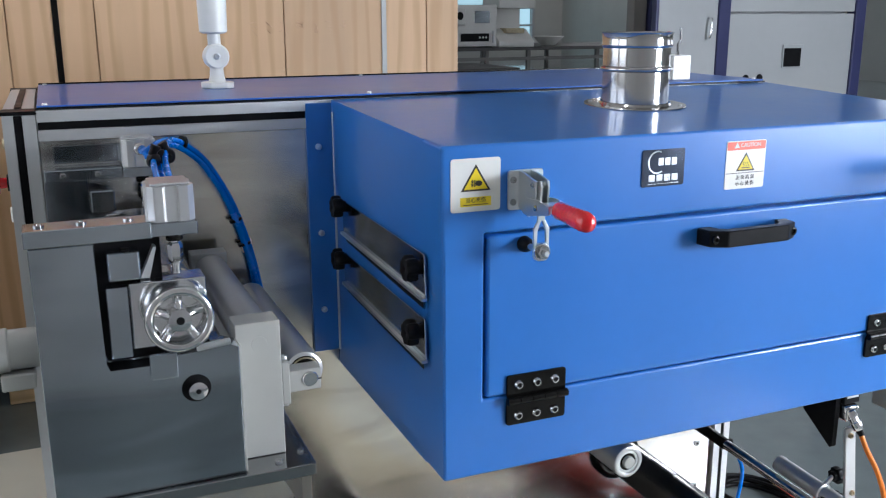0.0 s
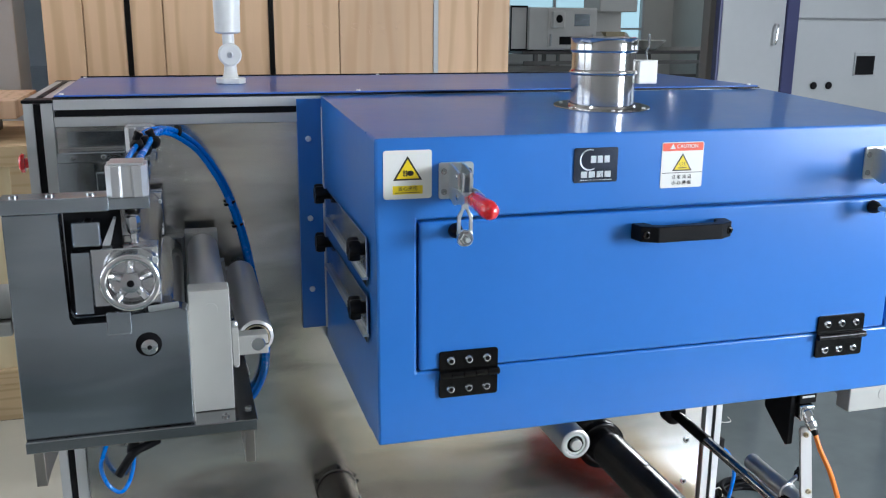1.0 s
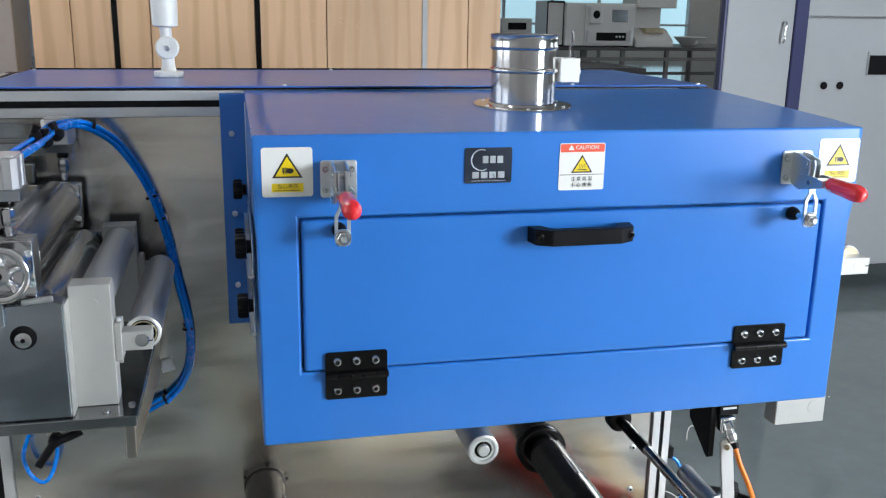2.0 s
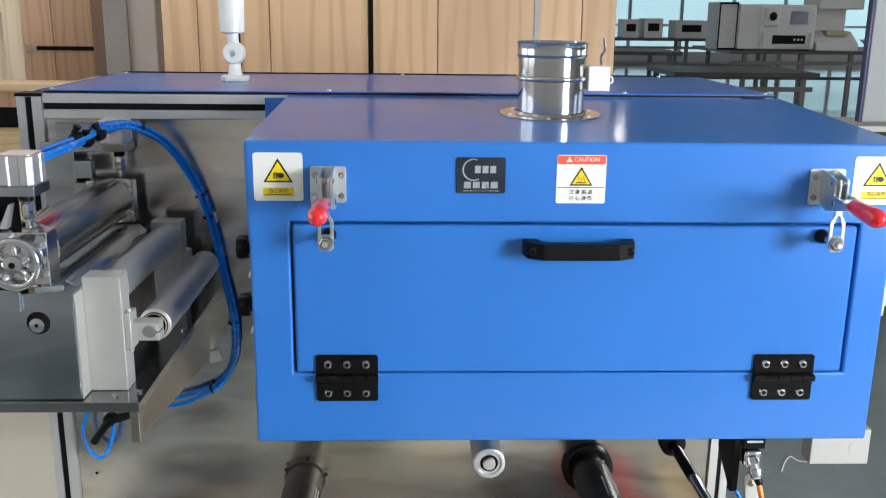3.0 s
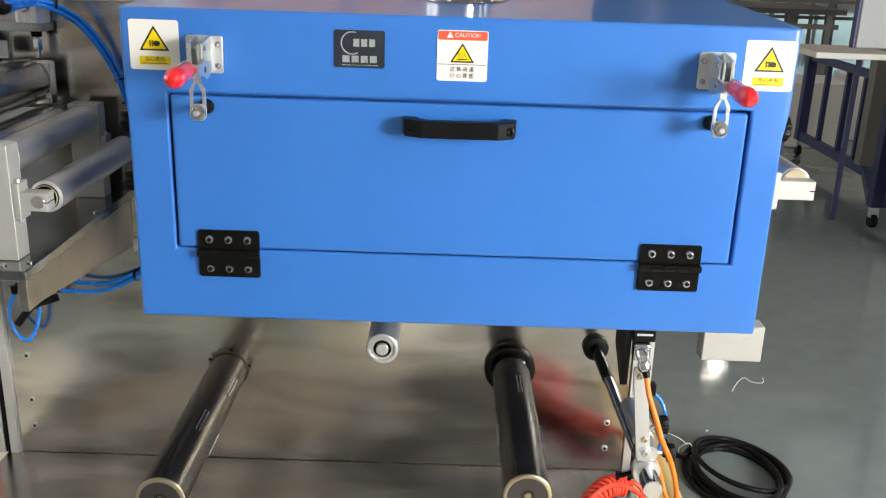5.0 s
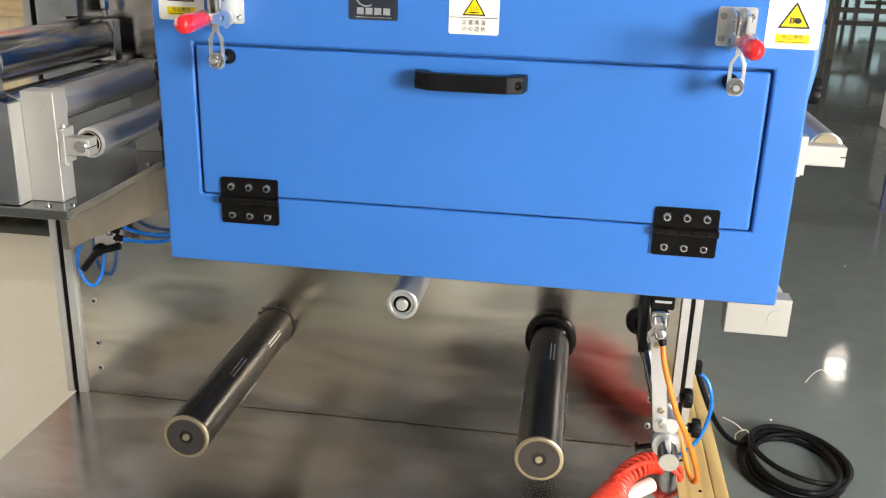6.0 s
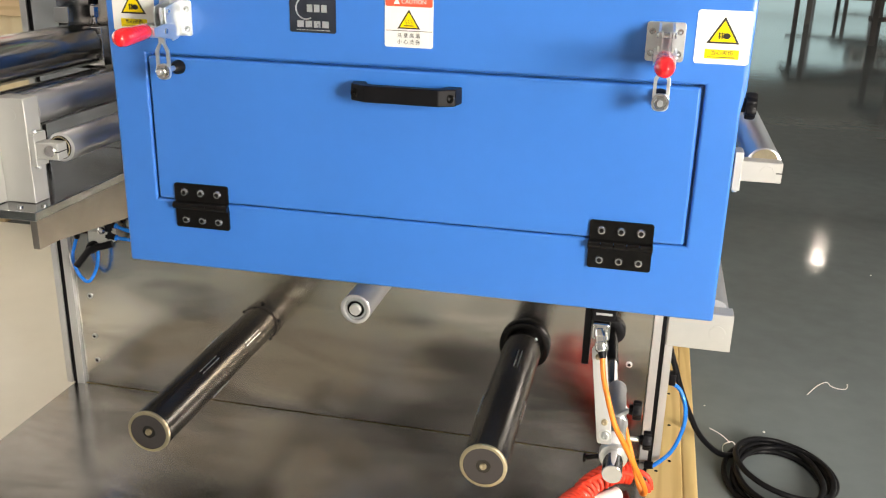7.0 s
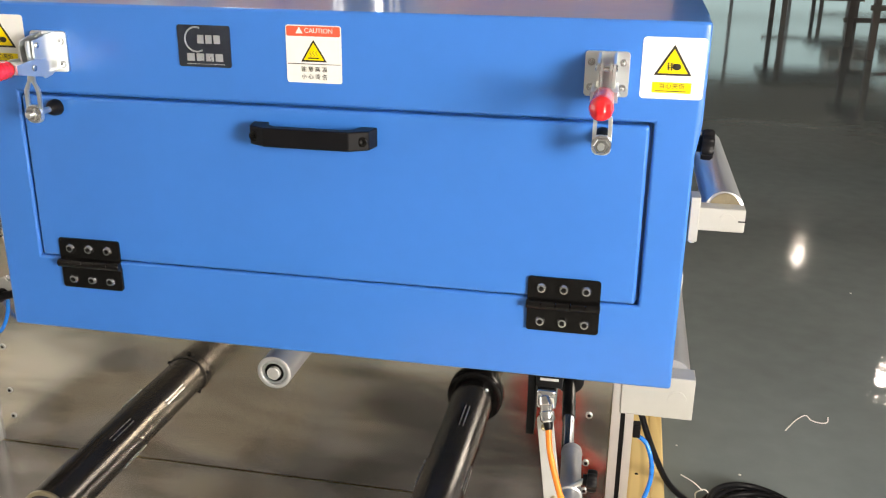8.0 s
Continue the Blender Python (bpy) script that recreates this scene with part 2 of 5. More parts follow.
BENCH_TOP = mat("bench_top", (0.09, 0.085, 0.08), 0.35, vary=0.1, scale=4)
BENCH_LEG = mat("bench_frame", (0.20, 0.19, 0.18), 0.5, vary=0.1, scale=4)
BEIGE = mat("instrument_beige", (0.74, 0.73, 0.69), 0.5, vary=0.04, scale=4)
FLOOR = mat("epoxy_floor", (0.17, 0.20, 0.20), 0.07, vary=0.16, scale=0.9, bump=0.4, bump_scale=11, rough_vary=0.03, detail_scale=14)
# cream of the slabs that put reflected brightness into the floor's colour
PALE_SLAB = mat("pale_reflected_light", (0.60, 0.585, 0.505), 0.42, vary=0.06, scale=1.2, bump=0.08, bump_scale=9, rough_vary=0.06, detail_scale=14)
GLASS_FAR = glow("frosted_daylight", (0.42, 0.63, 0.69), 1.05)
LAMP_ON = glow("lamp_diffuser", (1.0, 0.98, 0.94), 7.0)
WINDOW_ON = glow("window_daylight", (0.90, 0.95, 1.0), 2.6)


# ---- mesh helpers ----
def part(name, bm, material, parent=None, label="", smooth=50):
    me = bpy.data.meshes.new(name)
    bmesh.ops.recalc_face_normals(bm, faces=bm.faces)
    for f in bm.faces:
        f.smooth = True
    for e in bm.edges:
        if len(e.link_faces) == 2:
            a, b = (f.calc_area() for f in e.link_faces)
            turn = e.calc_face_angle(0.0)
            e.smooth = not (turn > radians(smooth) or (turn > 0.14 and max(a, b) > 8 * min(a, b)))
    bm.to_mesh(me)
    bm.free()
    me.materials.append(material)
    ob = new(name, me)
    if parent:
        ob.parent = parent
    if label:
        ob["label"] = label
    return ob


def thing(name, at, label, category, group="", kind=""):
    ob = new(name)
    ob.location = at
    ob.empty_display_size = 0.05
    return tagged(ob, label, category, group, kind)


def fix(root):
    """Parts are built in world places: keep them there under a root that stands at its base."""
    bpy.context.view_layer.update()
    inv = root.matrix_world.inverted()
    for ob in root.children:
        ob.matrix_parent_inverse = inv
    return root


def box(x0, x1, y0, y1, z0, z1, bevel=0.0, seg=2, bm=None):
    out = bm or bmesh.new()
    c = bmesh.ops.create_cube(out, size=1, matrix=Matrix.Translation(((x0 + x1) / 2, (y0 + y1) / 2, (z0 + z1) / 2)) @ Matrix.Diagonal((abs(x1 - x0), abs(y1 - y0), abs(z1 - z0), 1)))
    if bevel:
        edges = list({e for v in c["verts"] for e in v.link_edges})
        bmesh.ops.bevel(out, geom=edges, offset=bevel, segments=seg, profile=0.5, affect="EDGES")
    return out


def axis_matrix(p, d):
    return Matrix.Translation(p) @ Vector(d).to_track_quat("Z", "Y").to_matrix().to_4x4()


def lathe(p, d, profile, seg=28, bm=None, cap=True):
    """A turned body: profile is a list of (distance along d, radius)."""
    out = bm or bmesh.new()
    m = axis_matrix(p, d)
    rings = []
    for h, r in profile:
        rings.append([out.verts.new(m @ Vector((r * math.cos(2 * math.pi * k / seg), r * math.sin(2 * math.pi * k / seg), h))) for k in range(seg)])
    for a, b in zip(rings, rings[1:]):
        for k in range(seg):
            out.faces.new((a[k], a[(k + 1) % seg], b[(k + 1) % seg], b[k]))
    if cap:
        out.faces.new(rings[0])
        out.faces.new(rings[-1])
    return out


def cyl(p0, p1, r, bevel=0.0, seg=24, bm=None):
    p0, p1 = Vector(p0), Vector(p1)
    L = (p1 - p0).length
    c = min(bevel, L / 3, r / 2) if bevel else 0
    prof = [(0, r - c), (c, r), (L - c, r), (L, r - c)] if c else [(0, r), (L, r)]
    return lathe(p0, p1 - p0, prof, seg, bm)


def smooth_path(points, steps=6, closed=False):
    pts = [Vector(p) for p in points]
    n = len(pts)
    out = []
    for i in range(n if closed else n - 1):
        p0 = pts[(i - 1) % n] if closed or i else pts[0]
        p1, p2 = pts[i], pts[(i + 1) % n]
        p3 = pts[(i + 2) % n] if closed or i + 2 < n else pts[-1]
        for k in range(steps):
            t = k / steps
            out.append(0.5 * ((2 * p1) + (p2 - p0) * t + (2 * p0 - 5 * p1 + 4 * p2 - p3) * t * t + (3 * p1 - p0 - 3 * p2 + p3) * t ** 3))
    if not closed:
        out.append(pts[-1])
    return out


def sweep(points, r, seg=10, steps=6, closed=False, bm=None, raw=False):
    out = bm or bmesh.new()
    pts = [Vector(p) for p in points] if raw else smooth_path(points, steps, closed)
    n = len(pts)
    rings = []
    up = None
    for i in range(n):
        d = (pts[(i + 1) % n] - pts[i - 1]) if closed or 0 < i < n - 1 else (pts[1] - pts[0] if i == 0 else pts[-1] - pts[-2])
        d.normalize()
        if up is None:
            up = d.orthogonal().normalized()
        up = (up - d * up.dot(d)).normalized()
        side = d.cross(up)
        rings.append([out.verts.new(pts[i] + r * (math.cos(2 * math.pi * k / seg) * up + math.sin(2 * math.pi * k / seg) * side)) for k in range(seg)])
    pairs = list(zip(rings, rings[1:])) + ([(rings[-1], rings[0])] if closed else [])
    for a, b in pairs:
        for k in range(seg):
            out.faces.new((a[k], a[(k + 1) % seg], b[(k + 1) % seg], b[k]))
    if not closed:
        out.faces.new(rings[0])
        out.faces.new(rings[-1])
    return out


def prism(outline, axis, a, b, bevel=0.0, bm=None):
    """An outline of (u, v) drawn out along an axis from a to b. axis y: (x, z); axis x: (y, z); axis z: (x, y)."""
    out = bm or bmesh.new()
    def place(u, v, w):
        return (u, w, v) if axis == "y" else (w, u, v) if axis == "x" else (u, v, w)
    lo = [out.verts.new(place(u, v, a)) for u, v in outline]
    hi = [out.verts.new(place(u, v, b)) for u, v in outline]
    n = len(lo)
    out.faces.new(lo)
    out.faces.new(hi)
    for k in range(n):
        out.faces.new((lo[k], lo[(k + 1) % n], hi[(k + 1) % n], hi[k]))
    if bevel:
        edges = list({e for v in lo + hi for e in v.link_edges})
        bmesh.ops.bevel(out, geom=edges, offset=bevel, segments=2, profile=0.5, affect="EDGES")
    return out


def ring(p, d, r, tube, seg=36, side=10, bm=None):
    m = axis_matrix(p, d)
    pts = [m @ Vector((r * math.cos(2 * math.pi * k / seg), r * math.sin(2 * math.pi * k / seg), 0)) for k in range(seg)]
    return sweep(pts, tube, side, closed=True, bm=bm, raw=True)


def bolt(p, d, r=0.006, h=0.006, bm=None):
    """A socket-head screw: knurled head with a recessed socket."""
    return lathe(p, d, [(0, r), (h * 0.85, r), (h, r * 0.86), (h, r * 0.5), (h * 0.45, r * 0.45), (h * 0.4, 0.0005)], 14, bm)


def rounded(x0, x1, z0, z1, r, k=4):
    pts = []
    for cx, cz, a0 in ((x1 - r, z0 + r, -90), (x1 - r, z1 - r, 0), (x0 + r, z1 - r, 90), (x0 + r, z0 + r, 180)):
        for i in range(k + 1):
            a = radians(a0 + 90 * i / k)
            pts.append((cx + r * math.cos(a), cz + r * math.sin(a)))
    return pts


def lobed_knob(p, d, r=0.017, h=0.02, lobes=7):
    bm = bmesh.new()
    m = axis_matrix(p, d)
    seg = lobes * 6
    rings = []
    for hh, k in ((0, 0.55), (h * 0.3, 0.6), (h * 0.32, 0.95), (h * 0.5, 1), (h * 0.85, 1), (h, 0.88), (h, 0.4), (h * 0.93, 0.02)):
        rings.append([bm.verts.new(m @ Vector((r * k * (1 + (0.11 * math.cos(lobes * 2 * math.pi * i / seg) if k > 0.8 else 0)) * math.cos(2 * math.pi * i / seg), r * k * (1 + (0.11 * math.cos(lobes * 2 * math.pi * i / seg) if k > 0.8 else 0)) * math.sin(2 * math.pi * i / seg), hh))) for i in range(seg)])
    for a, b in zip(rings, rings[1:]):
        for i in range(seg):
            bm.faces.new((a[i], a[(i + 1) % seg], b[(i + 1) % seg], b[i]))
    bm.faces.new(rings[0])
    bm.faces.new(rings[-1])
    return bm


def letters(name, body, size, m, material, parent, label="", thick=0.0002):
    data = bpy.data.curves.new(name, "FONT")
    data.body, data.size, data.align_x, data.align_y, data.extrude = body, size, "CENTER", "CENTER", thick
    tmp = new("lettering_source", data)
    bpy.context.view_layer.update()
    me = bpy.data.meshes.new_from_object(tmp.evaluated_get(bpy.context.evaluated_depsgraph_get()))
    bpy.data.objects.remove(tmp)
    me.materials.clear()
    me.materials.append(material)
    me.transform(m)
    me.name = name
    ob = new(name, me)
    ob.parent = parent
    if label:
        ob["label"] = label
    return ob


# ---- the hall ----
def solid(name, x0, x1, y0, y1, z0, z1, material, label, category):
    return tagged(part(name, box(x0, x1, y0, y1, z0, z1), material), label, category, kind="structure")


solid("floor", -5.2, 14.2, -2.35, 24.2, -0.2, 0.0, FLOOR, "glossy grey-green epoxy factory floor with faint scuffs", "floor")
# added slab: the bright reflection on the left floor, as a paler colour
solid("bright_floor_slab", -4.2, -0.15, -0.25, 1.745, 0.0005, 0.0025, PALE_SLAB, "pale cream slab added on the floor for brightness", "floor")
# added unseen slab, there only to brighten what the steel plate reflects
solid("bright_floor_slab", 0.2, 1.7, -1.55, -0.075, 0.0005, 0.0025, PALE_SLAB, "pale cream slab added on the floor for brightness", "floor")
solid("ceiling", -5.2, 14.2, -2.35, 24.2, 4.4, 4.6, CEIL, "plain pale painted factory ceiling", "ceiling")


def window_wall(name, along, at, a0, a1, panes, sill, head, label, paint=WALL):
    """A wall with a row of real openings, each with a frame; along x or y at the given place."""
    t = 0.2
    bm = bmesh.new()
    def slab(u0, u1, z0, z1):
        if along == "x":
            box(u0, u1, at, at + t, z0, z1, bm=bm)
        else:
            box(at, at + t, u0, u1, z0, z1, bm=bm)
    slab(a0, a1, 0, sill)
    slab(a0, a1, head, 4.4)
    edges = [a0] + [v for p in panes for v in p] + [a1]
    for u0, u1 in zip(edges[::2], edges[1::2]):
        if u1 - u0 > 0.01:
            slab(u0, u1, sill, head)
    wall = tagged(part(name, bm, paint), label, "wall", kind="structure")
    return wall


window_wall("wall_south", "x", -2.35, -5.2, 14.0, [(2.2, 3.6)], 0.7, 2.5, "unseen grey front wall with a wide window opening", WALL_FRONT)
window_wall("wall_east", "y", 14.0, -2.15, 24.0, [(-1.7, 1.0), (4.0, 12.0)], 1.1, 3.6, "painted side wall with wide window openings")
window_wall("wall_west", "y", -5.2, -2.15, 4.6, [(-1.7, 0.6), (1.2, 4.2)], 0.9, 3.2, "painted side wall with two wide window openings")
# west and east panels are added glow, out of view, to lift the sides
tagged(part("backdrop_west", box(-6.3, -6.2, -2.6, 5.0, 0.3, 4.0), WINDOW_ON), "glowing daylight panel added outside the unseen side windows", "sky", kind="structure")
tagged(part("backdrop_south", box(1.2, 4.8, -3.4, -3.3, 0.2, 3.2), WINDOW_ON), "bright overcast daylight outside the front window", "sky", kind="structure")
tagged(part("backdrop_east", box(15.0, 15.1, -3.0, 13.0, 0.4, 4.2), WINDOW_ON), "glowing daylight panel added outside the unseen side windows", "sky", kind="structure")
window_wall("wall_north", "x", 24.0, -5.2, 14.0, [(-1.0, 13.0)], 0.25, 2.45, "far wall opened into a broad glazed front")
tagged(part("backdrop_north", box(-3.0, 15.0, 25.2, 25.3, 0.0, 4.3), GLASS_FAR), "pale cyan daylight behind the far glazed front", "sky", kind="structure")
for k in range(11):
    gx = -1.0 + 1.4 * k
    tagged(part("window_mullion", box(gx - 0.04, gx + 0.04, 23.95, 24.05, 0.25, 2.45, 0.008), PILLAR), "grey aluminium mullion of the far glazed front", "mullion", "far mullions", "structure")
for gz in (0.95,):
    tagged(part("window_transom", box(-1.0, 13.0, 23.96, 24.04, gz - 0.03, gz + 0.03, 0.006), PILLAR), "grey aluminium transom of the far glazed front", "transom", "far transoms", "structure")

for lx, ly, watts in LAMPS:
    lamp = thing("ceiling_lamp", (lx, ly, 4.4), "round white high-bay ceiling lamp, out of view, switched on", "lamp", "ceiling lamps")
    part("housing", lathe((lx, ly, 4.4), (0, 0, -1), [(0, 0.07), (0.04, 0.11), (0.08, 0.15)], 32), WHITE, lamp)
    part("diffuser", lathe((lx, ly, 4.325), (0, 0, -1), [(0, 0.13), (0.012, 0.125)], 32), LAMP_ON, lamp)
    fix(lamp)


# ---- plywood shipping crate behind the machine ----
def big_crate():
    root = thing("shipping_crate", (0.14, 2.5, 0), "pale plywood shipping crate with grooved boards and steel straps", "crate")
    seams = [-0.655, -0.53, -0.392, -0.28, 0.074, 0.31, 0.66, 0.82, 0.943]
    for a, b in zip(seams, seams[1:]):
        part("board", box(a + 0.0015, b - 0.0015, 2.10, 2.118, 0.12, 1.62, 0.002), PLY, root)
    part("core", box(-0.65, 0.936, 2.119, 3.0, 0.1, 1.60), PLY, root)
    for sx in (-0.392, 0.074, 0.66):
        part("strap", box(sx - 0.009, sx + 0.009, 2.0945, 2.0985, 0.12, 1.62, 0.001), BLACK_METAL if sx < 0.5 else PANEL, root, "narrow steel strap")
    for px in (-0.6, 0.1, 0.8):
        part("skid", box(px - 0.05, px + 0.05, 2.12, 2.98, 0.0, 0.1, 0.004), PINE, root)
    pen = random.Random(9)
    for k in range(7):
        hx, hz = 0.192 + 0.052 * k + pen.uniform(-0.006, 0.006), 1.203 + pen.uniform(-0.004, 0.004)
        for stroke in range(3):
            a, b = pen.uniform(0, 0.014), pen.uniform(-0.018, 0.014)
            part("pencil_mark", sweep([(hx + a, 2.0985, hz + b), (hx + a + pen.uniform(0.004, 0.016), 2.0985, hz + b + pen.uniform(-0.01, 0.008)), (hx + a + pen.uniform(0.008, 0.026), 2.0985, hz + b - pen.uniform(-0.006, 0.02))], 0.0009, 5, 4), PLY_DARK, root, "faint pencilled stroke")
    return fix(root)


big_crate()


# ---- machine frame: extruded posts and rails, stainless front plate, covers ----
def profile_post(x0, x1, y0, y1, z0, z1, slot, root, name="post"):
    """Upright extruded profile with a T-slot in the front face, filled with a black strip."""
    s0, s1 = slot
    d = 0.008
    pts = [(x0, y0), (s0, y0), (s0, y0 + d), (s1, y0 + d), (s1, y0), (x1, y0), (x1, y1), (x0, y1)]
    p = part(name, prism(pts, "z", z0, z1), ALU, root)
    part("slot_strip", box(s0 + 0.0004, s1 - 0.0004, y0 + 0.003, y0 + d - 0.0005, z0 + 0.001, z1 - 0.001), BLACK, p, "black slot strip")
    return p


def profile_rail(x0, x1, y0, y1, z0, z1, slot, root, name="rail"):
    s0, s1 = slot
    d = 0.008
    pts = [(y0, z0), (y1, z0), (y1, z1), (y0, z1), (y0, s1), (y0 + d, s1), (y0 + d, s0), (y0, s0)]
    p = part(name, prism(pts, "x", x0, x1), ALU, root)
    part("slot_strip", box(x0 + 0.001, x1 - 0.001, y0 + 0.003, y0 + d - 0.0005, s0 + 0.0004, s1 - 0.0004), BLACK, p, "black slot strip")
    return p


frame_root = thing("machine_frame", (0.2, 0.7, 0.113), "coating machine frame of grey aluminium profiles with a stainless front plate", "machine")
profile_post(-0.494, -0.449, 0.466, 0.512, 0.1135, 1.094, (-0.479, -0.467), frame_root)
profile_post(0.836, 0.876, 0.466, 0.512, 0.1135, 1.094, (0.852, 0.861), frame_root)
profile_rail(-0.448, 0.835, 0.468, 0.512, 1.055, 1.1, (1.071, 1.083), frame_root)
part("plate", box(-0.448, 0.835, 0.475, 0.481, 0.1135, 1.054, 0.0006, 1), STAINLESS, frame_root, "brushed stainless front plate, smudged")
for sx in (-0.494, 0.836):
    part("post", box(sx, sx + 0.042, 0.93, 0.97, 0.1135, 1.094, 0.002), ALU, frame_root)
for sx in (-0.494, 0.862):
    part("side_rail", box(sx, sx + 0.044, 0.513, 0.929, 1.056, 1.1, 0.001), ALU, frame_root)
    part("slot_strip", box(sx + 0.016, sx + 0.026, 0.513, 0.929, 1.1005, 1.1015), BLACK, frame_root, "black slot strip")
part("corner_cap", box(-0.496, -0.447, 0.464, 0.513, 1.0945, 1.1, 0.001), BLACK, frame_root, "black plastic end cap")
part("corner_cap", box(0.836, 0.878, 0.464, 0.512, 1.1005, 1.104, 0.001), BLACK, frame_root, "black plastic end cap")
part("corner_cap", box(-0.496, -0.447, 0.93, 0.972, 1.0945, 1.1, 0.001), BLACK, frame_root, "black plastic end cap")
part("rail", box(-0.448, 0.835, 0.93, 0.97, 1.056, 1.1, 0.001), ALU, frame_root)
part("side_panel", box(-0.488, -0.482, 0.513, 0.929, 0.1135, 1.054), PANEL, frame_root)
part("side_panel", box(0.866, 0.872, 0.513, 0.929, 0.1135, 1.054), PANEL, frame_root)
part("back_panel", box(-0.45, 0.833, 0.95, 0.956, 0.1135, 1.054), PANEL, frame_root)
part("edge_seal", box(-0.448, 0.9, 0.4705, 0.952, 1.1015, 1.1035), BLACK, frame_root, "thin black edge seal")
cover = part("top_cover", box(-0.446, 0.898, 0.4725, 0.95, 1.104, 1.1065, 0.0008, 1), BLUE_TOP, frame_root, "glossy blue top cover sheet")
part("edge_trim", box(-0.446, 0.898, 0.951, 0.957, 1.1045, 1.109, 0.001), BLACK_METAL, frame_root)
for sx, sy in ((-0.435, 0.487), (-0.435, 0.935), (0.07, 0.487), (0.2, 0.937), (0.62, 0.487), (0.885, 0.487), (0.8, 0.937)):
    part("screw", bolt((sx, sy, 1.1065), (0, 0, 1), 0.004, 0.0025), ZINC, cover)
for sx, drop in ((-0.413, 0.006), (0.796, 0.017)):
    for z in (0.345 - drop, 0.244 - drop, 0.183 - drop):
        b = part("screw", bolt((sx, 0.475, z), (0, -1, 0), 0.0064, 0.003), ZINC, frame_root)
        part("socket", lathe((sx, 0.4721, z), (0, -1, 0), [(0, 0.0036), (0.0004, 0.0036)], 6), BLACK, b)
fix(frame_root)

tray = tagged(part("floor_tray", box(-0.476, 0.852, -0.012, 0.4735, 0.0985, 0.1132, 0.0015), STAIN_TRAY), "scuffed stainless tray plate lying over the timber pallet", "tray")

part("front_lip", box(-0.476, 0.852, -0.0138, -0.0122, 0.082, 0.1128, 0.0005, 1), STAIN_TRAY, tray, "folded front lip")

pallet = thing("pallet", (0.2, 0.5, 0), "pale pine pallet beneath the machine", "pallet")
for x0, x1, m in ((-0.472, -0.33, PINE_LONG), (-0.32, 0.84, PINE_LONG), (0.842, 0.925, PINE_LONG)):
    part("board", box(x0, x1, -0.058, 1.14, 0.075, 0.097, 0.003), m, pallet)
part("edge_board", box(0.9255, 0.955, -0.06, 1.14, 0.03, 0.0962, 0.004), PINE_LONG, pallet)
for x0 in (-0.46, 0.15, 0.86):
    part("skid", box(x0, x0 + 0.09, -0.05, 1.14, 0.0, 0.074, 0.004), PINE, pallet)
for k in range(8):
    for dx in (0.0, 0.045):
        part("nail", lathe((0.872 + dx * 0.6, 0.01 + k * 0.152 + dx, 0.097), (0, 0, 1), [(0, 0.004), (0.0008, 0.0035)], 8), BLACK_METAL, pallet)
fix(pallet)


# ---- oven: the blue box with its door ----
OW, OZ0, OZ1, OD = 0.900, 0.640, 1.081, 0.472
DX0, DX1, DZ0, DZ1 = 0.0598, 0.8487, 0.7485, 0.9655


def cuts(stops, step):
    out = []
    for a, b in zip(stops, stops[1:]):
        n = max(1, round((b - a) / step))
        out += [a + (b - a) * k / n for k in range(n)]
    return out + [stops[-1]]


def oven_body():
    bm = bmesh.new()
    g = 0.004
    xs = cuts([0, DX0 - g, DX1 + g, OW], 0.05)
    zs = cuts([OZ0, DZ0 - 0.002, DZ1 + g, OZ1], 0.035)
    ys = cuts([0, OD], 0.06)
    cache = {}
    def v(x, y, z):
        k = (round(x, 5), round(y, 5), round(z, 5))
        if k not in cache:
            cache[k] = bm.verts.new(k)
        return cache[k]
    def grid(us, ws, f, skip=None):
        for u0, u1 in zip(us, us[1:]):
            for w0, w1 in zip(ws, ws[1:]):
                if skip and skip((u0 + u1) / 2, (w0 + w1) / 2):
                    continue
                bm.faces.new((f(u0, w0), f(u1, w0), f(u1, w1), f(u0, w1)))
    inside = lambda x, z: DX0 - g < x < DX1 + g and DZ0 - 0.002 < z < DZ1 + g
    grid(xs, zs, lambda a, b: v(a, 0, b), inside)
    grid(xs, zs, lambda a, b: v(a, OD, b))
    for z in (OZ0, OZ1):
        grid(xs, ys, lambda a, b: v(a, b, z))
    for x in (0, OW):
        grid(ys, zs, lambda a, b: v(x, a, b))
    ix = [x for x in xs if DX0 - g - 1e-6 <= x <= DX1 + g + 1e-6]
    iz = [z for z in zs if DZ0 - 0.002 - 1e-6 <= z <= DZ1 + g + 1e-6]
    for z in (iz[0], iz[-1]):
        grid(ix, [0, 0.02], lambda a, b: v(a, b, z))
    for x in (ix[0], ix[-1]):
        grid([0, 0.02], iz, lambda a, b: v(x, a, b))
    grid(ix, iz, lambda a, b: v(a, 0.02, b))
    bmesh.ops.recalc_face_normals(bm, faces=bm.faces)
    sharp = [e for e in bm.edges if len(e.link_faces) == 2 and e.calc_face_angle() > 1.2 and min(p.co.y for p in e.verts) < 0.015]
    bmesh.ops.bevel(bm, geom=sharp, offset=0.0035, segments=3, profile=0.5, affect="EDGES")
    for p in bm.verts:
        if p.co.z > 0.943 and (p.co.x < 0.002 or p.co.x > OW - 0.002):
            p.co.x += 0.005 if p.co.x > 0.4 else -0.002
        if p.co.z > OZ1 - 0.02:
            p.co.z += 0.019 * max(0, p.co.y) / OD  # the lid falls a little to the front
    return bm


